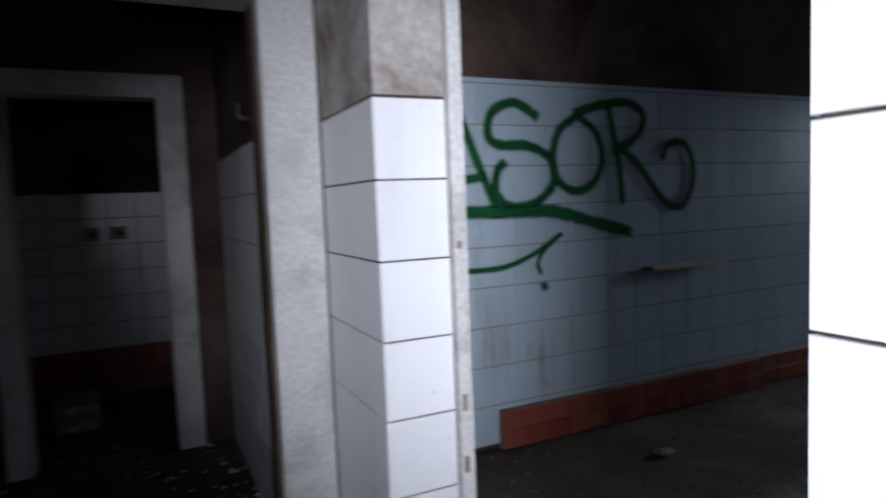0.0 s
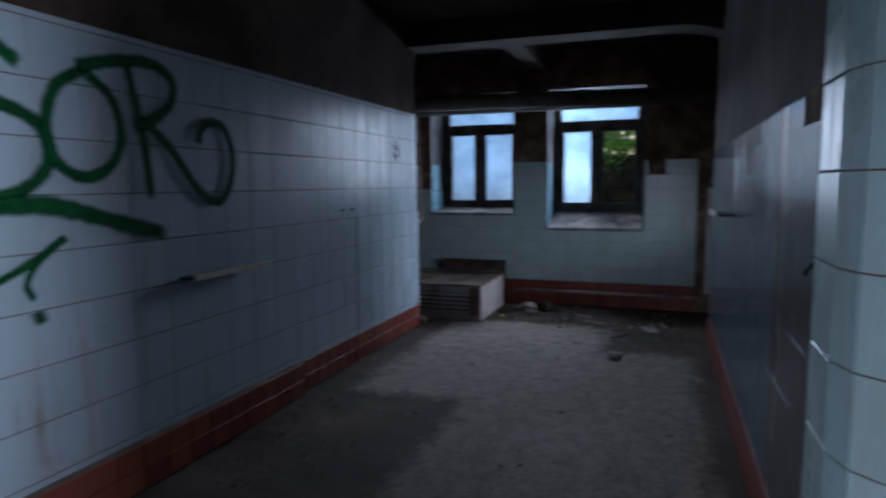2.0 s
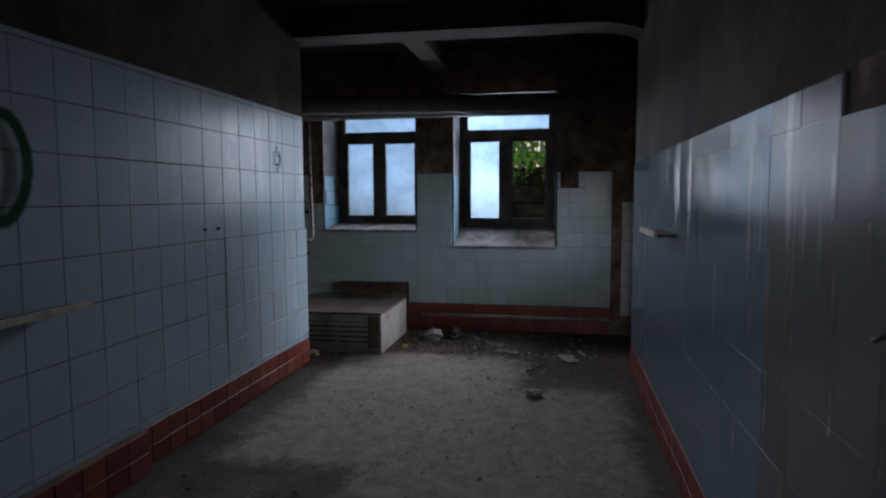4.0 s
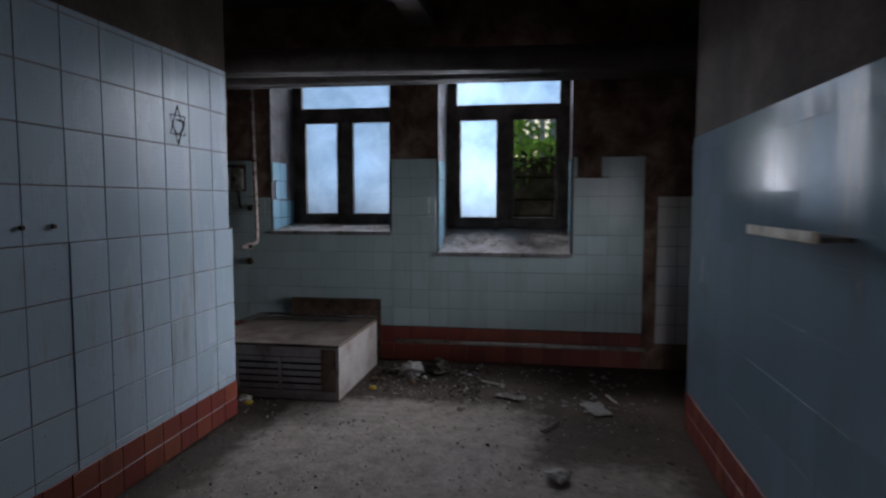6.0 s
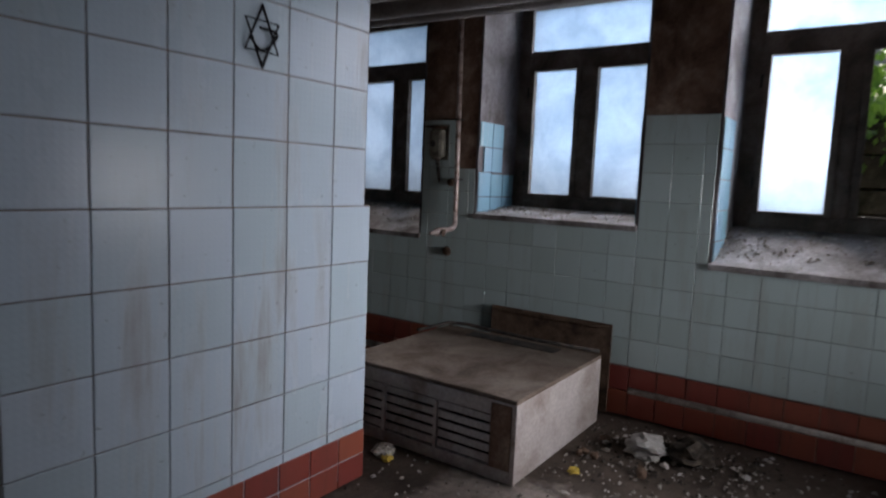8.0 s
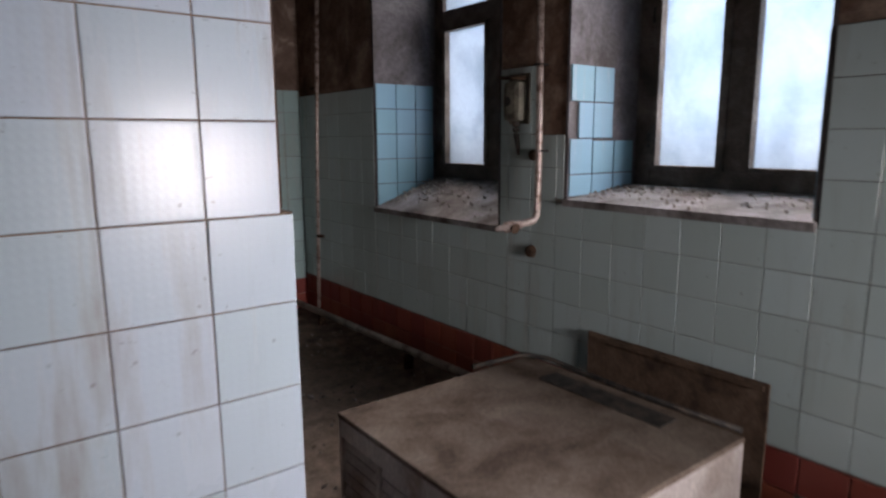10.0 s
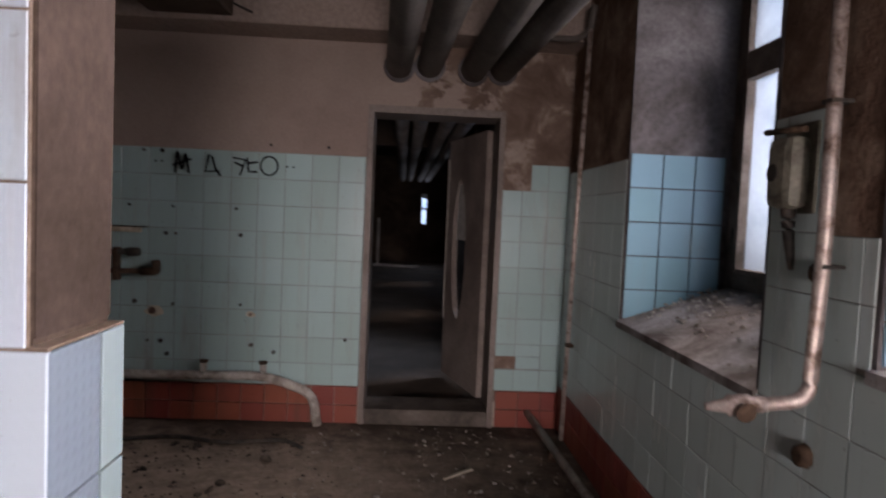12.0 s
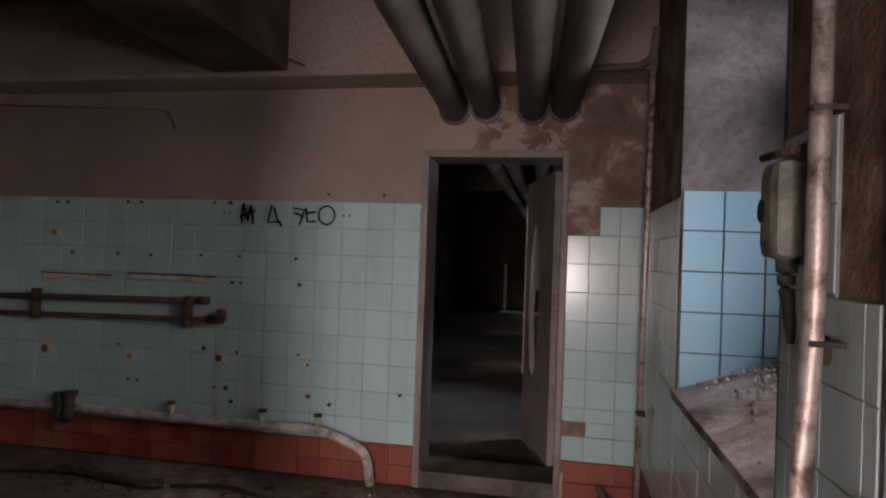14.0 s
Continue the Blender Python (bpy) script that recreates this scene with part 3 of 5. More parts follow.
# ---- beams ----
def arch_beam(name, x0, x1, y0, y1, spring0, spring1, crown, r0, r1):
    """A beam across the passage whose underside curves down at the ends."""
    bm = bmesh.new()
    line = []
    if r0:
        for k in range(9):
            a = math.pi / 2 * k / 8
            line.append((y0 + r0 * (1 - math.cos(a)), spring0 + (crown - spring0) * math.sin(a)))
    else:
        line.append((y0, crown))
    if r1:
        for k in range(9):
            a = math.pi / 2 * (8 - k) / 8
            line.append((y1 - r1 * (1 - math.cos(a)), spring1 + (crown - spring1) * math.sin(a)))
    else:
        line.append((y1, crown))
    ends = []
    for x in (x0, x1):
        low = [bm.verts.new((x, y, z)) for y, z in line]
        top = [bm.verts.new((x, y, CEIL + 0.02)) for y, z in line]
        ends.append((low, top))
        for a in range(len(line) - 1):
            bm.faces.new((low[a], low[a + 1], top[a + 1], top[a]))
    for a in range(len(line) - 1):
        bm.faces.new((ends[0][0][a], ends[0][0][a + 1], ends[1][0][a + 1], ends[1][0][a]))
    bmesh.ops.recalc_face_normals(bm, faces=bm.faces)
    return tagged(link_mesh(name, bm, PLASTER), "plastered beam with a rounded haunch", "beam", kind="structure")


arch_beam("beam_1", 6.15, 6.45, RW - 0.2, LW + 0.2, 2.35, 2.6, 2.64, 0.55, 0.0)
arch_beam("beam_2", 2.62, 3.08, RW - 0.02, LW + 0.012, 2.2, 2.055, 2.52, 0.35, 0.55)
bm = boxed(6.45, WX + 0.01, 1.92, 2.10, 2.66, CEIL + 0.02, 0.012)
tagged(link_mesh("beam_3", bm, PLASTER), "grimy plastered ceiling beam", "beam", kind="structure")
bm = boxed(2.2, WX + 0.01, EY - 0.28, EY + 0.02, 2.37, CEIL + 0.02, 0.012)
tagged(link_mesh("beam_4", bm, PLASTER_PINK), "shallow plaster downstand along the wall", "beam", kind="structure")
bm = boxed(5.30, 5.76, LW_BACK, EY - 0.27, 2.40, CEIL + 0.02, 0.012)
tagged(link_mesh("beam_5", bm, PLASTER), "grimy plaster ceiling beam", "beam", kind="structure")

# ---- windows ----
def window(name, y0, y1, sill, open_right=False):
    w = tagged(new(name), "weathered wooden casement window with frosted glass" + (" and one empty pane" if open_right else ""), "window", "windows", "structure")
    fx0, fx1 = 8.262, 8.322
    base, top = 1.06 if sill < 1 else 1.09, WTOP
    t = 0.095
    mid = (y0 + y1) / 2 + (0.02 if name != "window_3" else 0)
    f = bmesh.new()
    box(f, fx0, fx1, y0, y0 + t, base, top, 0.006)
    box(f, fx0, fx1, y1 - t, y1, base, top, 0.006)
    box(f, fx0 + 0.002, fx1 - 0.002, y0 + t, y1 - t, base, base + 0.075, 0.006)
    box(f, fx0 + 0.002, fx1 - 0.002, y0 + t, y1 - t, 2.00, 2.115, 0.006)
    box(f, fx0 + 0.002, fx1 - 0.002, y0 + t, y1 - t, top - 0.05, top, 0.006)
    box(f, fx0 + 0.001, fx1 - 0.001, mid - 0.04, mid + 0.04, base + 0.075, 2.00, 0.006)
    part("window_frame", f, OLD_WOOD, w, "dark weathered wooden frame")
    for a, b in ((y0 + t, mid - 0.04), (mid + 0.04, y1 - t)):
        s = bmesh.new()
        k = 0.034
        for c, d, e, g in ((a, a + k, base + 0.075, 2.0), (b - k, b, base + 0.075, 2.0), (a + k, b - k, base + 0.075, base + 0.095), (a + k, b - k, 1.985, 2.0)):
            box(s, fx0 - 0.012, fx1 - 0.02, c, d, e, g, 0.003)
        sash = part("sash", s, OLD_WOOD, w)
        if not (open_right and a < mid - 0.1):
            p = part("pane", boxed(8.290, 8.295, a + 0.01, b - 0.01, base + 0.08, 1.995), FROSTED, sash, "frosted dirty pane")
            p.visible_shadow = False
    p = part("pane", boxed(8.290, 8.295, y0 + t - 0.005, y1 - t + 0.005, 2.11, top - 0.045), FROSTED, w, "frosted transom pane")
    p.visible_shadow = False
    for hz in (1.3, 1.85):
        part("hinge", tube([(fx0 - 0.008, y1 - t + 0.005, hz - 0.035), (fx0 - 0.008, y1 - t + 0.005, hz + 0.035)], 0.008, 8), DARK_IRON, w)
    # sloping sill with crumbs of plaster
    s = bmesh.new()
    back = base + 0.004
    vs = [s.verts.new(c) for c in ((WX - 0.012, y0, sill), (WX - 0.012, y1, sill), (8.29, y1, back), (8.29, y0, back), (WX - 0.012, y0, sill - 0.03), (WX - 0.012, y1, sill - 0.03), (8.29, y1, sill - 0.03), (8.29, y0, sill - 0.03))]
    for q in ((0, 1, 2, 3), (4, 5, 1, 0), (5, 6, 2, 1), (6, 7, 3, 2), (7, 4, 0, 3), (7, 6, 5, 4)):
        s.faces.new([vs[i] for i in q])
    bmesh.ops.recalc_face_normals(s, faces=s.faces)
    part("window_sill", s, SILL, w, "dusty whitewashed sloping sill")
    # whitewashed reveals
    for side, ya, yb in (("a", y0 - 0.002, y0 + 0.012), ("b", y1 - 0.012, y1 + 0.002)):
        part("reveal", boxed(WX + 0.004, 8.262, ya, yb, sill - 0.02, WTOP), REVEAL, w)
    part("reveal", boxed(WX + 0.004, 8.42, y0, y1, WTOP - 0.004, WTOP + 0.012), REVEAL, w)
    return w


win = {}
for name, a, b, s in WINDOWS:
    win[name] = window(name, a, b, s, name == "window_1")
    c = (a + b) / 2
    if name == "window_1":
        window_or_fill_light(8.49, 1.585, 1.95, 0.43, 1.16, 37, (-1, 0, -0.22), spread=114)
        window_or_fill_light(8.34, 1.10, 2.30, 0.40, 0.34, 8, (-1, 0, -0.22), spread=114)
    else:
        window_or_fill_light(8.49, c, 1.95, 0.85, 1.16, 41 if name == "window_2" else 17, (-1, 0, -0.22), spread=114)
# Four unseen fill lamps in invented openings, standing for a carried torch.
window_or_fill_light(0.0, -1.52, 1.5, 0.8, 1.2, 27, (1.0, 1.95, -0.1), (0.97, 0.97, 1.0), 51)
window_or_fill_light(1.45, -0.72, 1.55, 0.45, 1.1, 4.5, (0.6, 1.0, 0.05), (0.86, 0.93, 1.0), 100)
window_or_fill_light(-2.62, 0.95, 1.55, 0.65, 0.85, 4.5, (1, -0.2, -0.2), (0.95, 0.96, 1.0), 34)
window_or_fill_light(7.07, -0.6, 1.12, 0.8, 0.5, 11, (-0.05, 1.0, -0.1), (0.9, 0.95, 1.0), 58)

# ---- outside ----
bm = bmesh.new()
cols = []
for x, z in ((-400, -0.14), (-50, -0.14), (9.95, -0.14), (10.0, 1.76), (60, 1.8), (400, 2.0)):
    cols.append([bm.verts.new((x, y, z)) for y in (-400, -60, 3, 60, 400)])
for p, q in zip(cols, cols[1:]):
    for k in range(4):
        bm.faces.new((p[k], q[k], q[k + 1], p[k + 1]))
tagged(link_mesh("ground", bm, GRASS), "grassy ground round the building", "ground", kind="structure")
bank = thing("retaining_wall", "dark mossy stone retaining wall overgrown with ivy", "wall", kind="structure")
rng = random.Random(8)
z = -0.1
while z < 1.75:
    y = -3 + rng.uniform(0, 0.3)
    h = rng.uniform(0.16, 0.24)
    while y < 9:
        wd = rng.uniform(0.25, 0.5)
        b = boxed(9.75 - rng.uniform(0, 0.04), 10.05, y + 0.008, y + wd - 0.008, z + 0.008, z + h - 0.008, 0.012)
        part("stone", b, SOIL, bank)
        y += wd
    z += h
part("backing", boxed(9.85, 10.4, -3.2, 9.3, -0.2, 1.78), SOIL, bank)


def leaf_cloud(n, seed, place, size=(0.03, 0.07)):
    rng = random.Random(seed)
    vs, fs = [], []
    for _ in range(n):
        c = Vector(place(rng))
        e = Euler((rng.uniform(0, 6.3), rng.uniform(0, 6.3), rng.uniform(0, 6.3))).to_matrix()
        s = rng.uniform(*size)
        k = len(vs)
        for q in ((-1, 0, 0), (-0.2, 0.55, 0.1), (1, 0, 0), (-0.2, -0.55, 0.1)):
            vs.append(c + e @ (Vector(q) * s))
        fs.append((k, k + 1, k + 2, k + 3))
    me = bpy.data.meshes.new("leaves")
    me.from_pydata(vs, [], fs)
    me.materials.append(LEAF)
    return me


def ivy_place(rng):
    y = rng.uniform(-2.5, 8.5)
    hang = abs(rng.gauss(0, 0.12)) * (1.0 + 7.0 * max(0, noise.noise(Vector((y * 1.7, 3.0, 0)))))
    return (9.70 - rng.uniform(0, 0.10), y, 1.86 - hang + rng.uniform(-0.05, 0.1))


tagged(new("ivy", leaf_cloud(2600, 11, ivy_place, (0.025, 0.055))), "ivy leaves hanging over the stone wall", "ivy", kind="stuff")
fence = thing("fence", "white wooden paling fence above the bank", "fence")
y = -3.0
while y < 9:
    part("paling", boxed(11.60, 11.63, y, y + 0.07, 1.7, 2.75, 0.004), WHITE_WOOD, fence)
    y += 0.15
for z in (2.0, 2.5):
    part("rail", boxed(11.63, 11.67, -3.1, 9.1, z, z + 0.07, 0.004), WHITE_WOOD, fence)


def shrub(name, x, y, h, w, seed, count=2600):
    s = thing(name, "bright green leafy shrub above the bank", "shrub", "shrubs")
    rng = random.Random(seed)
    limbs = []
    for k in range(6):
        a = rng.uniform(0, 6.3)
        tip = Vector((x + math.cos(a) * w * 0.6, y + math.sin(a) * w * 0.7, 1.75 + h * rng.uniform(0.6, 1.0)))
        midp = Vector((x, y, 1.75)).lerp(tip, 0.5) + Vector((rng.uniform(-0.1, 0.1), rng.uniform(-0.1, 0.1), 0.1))
        part("stem", tube([(x, y, 1.7), midp, tip], [0.03, 0.02, 0.008], 6), SOIL, s)
        limbs.append((midp, tip))
    def place(rng):
        m, t = rng.choice(limbs)
        c = m.lerp(t, rng.uniform(-0.2, 1.15))
        return c + Vector((rng.gauss(0, 0.16) * w, rng.gauss(0, 0.22) * w, rng.gauss(0, 0.13) * h))
    leaves = new("crown", leaf_cloud(count, seed, place, (0.03, 0.075)))
    leaves.parent = s
    return s


for k, (x, y, h, w) in enumerate(((10.6, 0.1, 0.30, 0.9), (10.7, 1.1, 0.28, 0.9), (10.8, 2.1, 0.6, 0.9), (12.6, 2.6, 2.2, 1.5), (12.6, -0.8, 2.4, 1.6), (12.8, 4.6, 2.6, 1.7), (13.5, 0.8, 2.6, 1.4))):
    shrub("shrub", x, y, h, w, 40 + k, 800 if x < 12 else 1500)


# ---- overhead pipes ----
for k, (xa, xb) in enumerate(((6.70, 6.985), (6.885, 7.17), (7.155, 7.43), (7.335, 7.62))):
    p = thing("heating_pipe", "thick grey painted heating pipe under the ceiling", "pipe", "heating pipes")
    zc = 2.235 + (0.012 if k % 2 else 0)
    part("pipe", tube([(xa - 0.01, EY + 0.02, zc), (xa + (xb - xa) * 0.5, 3.2, zc - 0.012), (xb + 0.02, -0.5, zc + (-0.06, -0.035, 0.0, 0.01)[k])], 0.078, 20), PIPE_PAINT, p)
    part("collar", tube([(xa - 0.008, EY + 0.008, zc - 0.002), (xa - 0.006, EY - 0.012, zc)], 0.096, 20), REVEAL, p, "pale plaster collar at the wall")

# ---- cabinet lying on the floor ----
cab = thing("metal_cabinet", "dirty cream cabinet lying on its side with slatted front", "cabinet")
CX0, CX1, CY0, CY1, CZ = 6.66, 7.60, 2.345, 3.32, 0.365
part("top_panel", boxed(CX0, CX1, CY0, CY1, CZ - 0.02, CZ, 0.006), DUSTY_TOP, cab, "dusty brown top panel")
part("side_panel", boxed(CX0 + 0.003, CX1, CY0 + 0.002, CY0 + 0.022, 0.0, CZ - 0.02, 0.004), CREAM, cab)
part("side_panel", boxed(CX0 + 0.003, CX1, CY1 - 0.022, CY1 - 0.002, 0.0, CZ - 0.02, 0.004), CABINET, cab)
part("back_panel", boxed(CX1 - 0.02, CX1 - 0.001, CY0 + 0.022, CY1 - 0.022, 0.0, CZ - 0.02), CABINET, cab)
# Dark sheet added so the gaps between the slats look shaded.
part("dark_backing", boxed(CX0 + 0.07, CX0 + 0.08, CY0 + 0.022, CY1 - 0.022, 0.002, CZ - 0.02), DARK_IRON, cab, "dark sheet standing for shade behind the slats")
fr = boxed(CX0 + 0.001, CX0 + 0.03, CY0 + 0.022, CY1 - 0.022, 0.0, 0.055, 0.004)
box(fr, CX0 + 0.001, CX0 + 0.03, CY0 + 0.022, CY1 - 0.022, CZ - 0.085, CZ - 0.02, 0.004)
part("front_frame", fr, CREAM, cab)
part("corner_patch", boxed(CX0 - 0.004, CX0 + 0.03, CY0 + 0.022, CY0 + 0.12, 0.056, CZ - 0.03, 0.004), PEELED, cab, "brown worn corner plate")
for k in range(5):
    z = 0.062 + k * 0.0445
    part("slat", boxed(-0.008, 0.008, CY0 + 0.122, CY1 - 0.024, -0.015, 0.015, 0.003, pose(CX0 + 0.018, 0, z + 0.016, 0, 18, 0)), CREAM, cab)
for y in (2.74, 3.04):
    part("upright", boxed(CX0 - 0.003, CX0 + 0.012, y, y + 0.018, 0.056, CZ - 0.096, 0.002), CREAM, cab)
part("corner_strip", boxed(CX0 - 0.004, CX0 + 0.012, CY0 - 0.003, CY0 + 0.02, 0.0, CZ - 0.021, 0.003), CREAM, cab, "chipped cream corner strip")
part("rim", tube([(CX1 - 0.30, CY1 + 0.02, CZ + 0.012), (CX1 - 0.05, CY1 - 0.02, CZ + 0.022), (CX1 + 0.005, CY1 - 0.12, CZ + 0.02), (CX1 + 0.008, 2.8, CZ + 0.006), (CX1 + 0.012, CY0 + 0.02, CZ + 0.012)], 0.011, 8), DARK_IRON, cab, "black rubber seal along the back edge")
# Flat dark plate in place of the shade inside a sunken slot.
part("slot", boxed(CX1 - 0.16, CX1 - 0.06, 2.55, 3.10, CZ + 0.0005, CZ + 0.004), DARK_IRON, cab, "dark plate standing for a shaded slot along the back")
back = thing("hardboard_panel", "brown hardboard panel leaning on the tiled wall", "board")
part("panel", boxed(WX - 0.022, WX - 0.012, 2.356, 3.123, 0.0, 0.497, 0.002), BOARD, back)
part("batten", boxed(WX - 0.034, WX - 0.022, 2.37, 3.11, 0.47, 0.49, 0.002), BOARD, back)

# ---- ledges on the passage walls ----
led = thing("wall_ledge", "narrow cream ledge with a dark dusty top on the tiles", "ledge", "wall ledges")
part("lip", boxed(3.11, 3.745, LW - 0.112, LW - 0.098, 0.918, 0.950, 0.003), LEDGE, led)
part("tray", boxed(3.115, 3.74, LW - 0.098, LW - 0.006, 0.920, 0.934, 0.002), DARK_IRON, led, "dark dirty tray")
led = thing("wall_ledge", "narrow cream ledge with a dark dusty top on the tiles", "ledge", "wall ledges")
part("lip", boxed(4.62, 5.17, RW + 0.098, RW + 0.112, 1.180, 1.212, 0.003), LEDGE, led)
part("tray", boxed(4.625, 5.165, RW + 0.006, RW + 0.098, 1.183, 1.197, 0.002), DARK_IRON, led, "dark dirty tray")

# ---- far door ----
door = tagged(new("door_1"), "open brown door with a worn oval hole in its panel", "door", kind="structure")
fr = bmesh.new()
for a, b in ((DOOR_X0, DOOR_X0 + 0.035), (DOOR_X1 - 0.035, DOOR_X1)):
    box(fr, a, b, EY - 0.018, EY + 0.27, 0.0, DOOR_Z1, 0.004)
box(fr, DOOR_X0 + 0.035, DOOR_X1 - 0.035, EY - 0.017, EY + 0.269, DOOR_Z1 - 0.045, DOOR_Z1, 0.004)
part("door_frame", fr, DOOR_PAINT, door, "brown painted door frame")
part("threshold", boxed(DOOR_X0 + 0.036, DOOR_X1 - 0.036, EY - 0.01, EY + 0.28, 0.0, 0.10, 0.008), OLD_WOOD, door, "worn wooden threshold")


def door_leaf():
    """A leaf in its own frame: hinge at the origin, width along x, with a ragged oval hole."""
    w, h, t = 0.74, 1.80, 0.04
    rng = random.Random(3)
    hole = [(0.47 + 0.14 * math.copysign(abs(math.cos(a)) ** 1.25, math.cos(a)) * (1 + 0.10 * rng.uniform(-1, 1)), 0.98 + 0.52 * math.sin(a) * (1 + 0.04 * rng.uniform(-1, 1))) for a in [2 * math.pi * k / 24 for k in range(24)]]
    edge = []
    for k in range(24):
        a = 2 * math.pi * k / 24
        dx, dz = math.cos(a), math.sin(a)
        s = min(((w - 0.47) if dx > 0 else 0.47) / max(abs(dx), 1e-6), ((h - 0.98) if dz > 0 else 0.98) / max(abs(dz), 1e-6))
        edge.append((0.47 + dx * s, 0.98 + dz * s))
    for cx, cz in ((0, 0), (w, 0), (w, h), (0, h)):
        k = min(range(24), key=lambda i: (edge[i][0] - cx) ** 2 + (edge[i][1] - cz) ** 2)
        edge[k] = (cx, cz)
    bm = bmesh.new()
    sides = []
    for y in (0, t):
        sides.append(([bm.verts.new((x, y, z)) for x, z in hole], [bm.verts.new((x, y, z)) for x, z in edge]))
    for k in range(24):
        j = (k + 1) % 24
        for inner, outer in sides:
            bm.faces.new((inner[k], inner[j], outer[j], outer[k]))
        bm.faces.new((sides[0][0][k], sides[0][0][j], sides[1][0][j], sides[1][0][k]))
        bm.faces.new((sides[0][1][k], sides[0][1][j], sides[1][1][j], sides[1][1][k]))
    bmesh.ops.recalc_face_normals(bm, faces=bm.faces)
    return bm


leaf = part("door_leaf", door_leaf(), DOOR_PAINT, door)
leaf.matrix_world = pose(DOOR_X1 - 0.04, EY + 0.275, 0.11, 0, 0, 180 - 74)
e = part("edge_strip", boxed(0.735, 0.755, -0.004, 0.044, 0.42, 1.66, 0.003), OLD_WHITE_PIPE, leaf, "pale worn edge strip")
pnl = part("torn_lining", boxed(0.32, 0.52, 0.028, 0.034, 1.05, 1.46, 0.002), PAPER, leaf, "torn pale lining inside the hole")

# ---- corridor beyond the far door ----
FZ = 0.06
tagged(link_mesh("floor_corridor", boxed(4.6, WX_OUT, EY + 0.262, 19.0, -0.1, FZ), FLOOR), "dusty concrete corridor floor", "floor", kind="structure")
tagged(link_mesh("ceiling_corridor", boxed(4.6, WX_OUT, 6.3, 19.0, CEIL, CEIL + 0.2), CEILING), "dark corridor ceiling", "ceiling", kind="structure")
wall("wall_corridor_west", "x", 4.6, 4.8, EY + 0.262, 19.0, FZ, CEIL, PLASTER, (), "dark plaster corridor wall", "wall")
wall("wall_corridor_end", "y", 18.8, 19.0, 4.8, WX_OUT, FZ, CEIL, PLASTER, [(7.0, 7.2, 1.1, 1.9)], "dark plaster end wall of the corridor", "wall")
far_holes = [(7.0, 7.9, 1.0, 2.4), (10.4, 11.3, 1.0, 2.4), (14.0, 14.9, 1.0, 2.4)]
wall("wall_corridor_east", "x", WX + 0.009, WX_OUT, EY + 0.262, 18.8, FZ, CEIL, PLASTER, far_holes, "dark plaster corridor wall with windows", "wall")
for a, b, c, d in far_holes:
    fw = tagged(new("window_4"), "far corridor window with frosted glass", "window", "windows", "structure")
    f = bmesh.new()
    for y0, y1, z0, z1 in ((a, a + 0.07, c, d), (b - 0.07, b, c, d), (a + 0.07, b - 0.07, c, c + 0.07), (a + 0.07, b - 0.07, d - 0.07, d), ((a + b) / 2 - 0.03, (a + b) / 2 + 0.03, c + 0.07, d - 0.07)):
        box(f, 8.22, 8.27, y0, y1, z0, z1)
    part("window_frame", f, OLD_WOOD, fw)
    p = part("pane", boxed(8.243, 8.248, a + 0.05, b - 0.05, c + 0.05, d - 0.05), FROSTED, fw)
    p.visible_shadow = False
window_or_fill_light(8.62, 7.45, 1.7, 0.8, 1.3, 24, (-1, -0.2, -0.6), (0.42, 0.68, 1.0), 110)
window_or_fill_light(8.62, 10.85, 1.7, 0.8, 1.3, 5, (-1, 0, -0.15), (0.5, 0.74, 1.0))
ew = tagged(new("window_5"), "narrow far window at the end of the corridor", "window", "windows", "structure")
f = boxed(7.0, 7.04, 18.86, 18.92, 1.1, 1.9)
box(f, 7.16, 7.2, 18.86, 18.92, 1.1, 1.9)
box(f, 7.04, 7.16, 18.861, 18.919, 1.48, 1.53)
part("window_frame", f, OLD_WOOD, ew)
part("pane", boxed(7.03, 7.17, 18.888, 18.893, 1.1, 1.9), FROSTED, ew).visible_shadow = False
window_or_fill_light(7.1, 18.98, 1.5, 0.18, 0.75, 4, (-0.1, -1, -0.35), (0.62, 0.8, 1.0), 130)
# Pale post added in place of a bright lit strip far down the corridor.
lb = thing("pale_post", "pale post standing in for a lit strip in the corridor", "board")
part("board", boxed(-0.03, 0.03, -0.012, 0.012, 0, 1.15, 0.004, pose(5.98, 17.6, FZ, 3, 0, 0)), WHITE_WOOD, lb)
sb = thing("fallen_board", "pale board fallen on the corridor floor", "board")
part("board", boxed(-0.55, 0.55, -0.09, 0.09, 0, 0.05, 0.006, pose(6.45, 17.2, FZ, 0, 0, -14)), WHITE_WOOD, sb)
tagged(link_mesh("beam_6", boxed(4.8, WX, 8.6, 8.9, 2.45, CEIL + 0.01), PLASTER), "dark plaster beam across the corridor", "beam", kind="structure")
tagged(link_mesh("beam_7", boxed(4.8, WX, 12.4, 12.7, 2.45, CEIL + 0.01), PLASTER), "dark plaster beam across the corridor", "beam", kind="structure")
for xa in (6.70, 6.885, 7.155, 7.335):
    p = thing("heating_pipe", "thick grey painted heating pipe in the dark corridor", "pipe", "heating pipes")
    part("pipe", tube([(xa, EY + 0.25, 2.27), (xa - 0.2, 18.8, 2.27)], 0.078, 16), PIPE_PAINT, p)

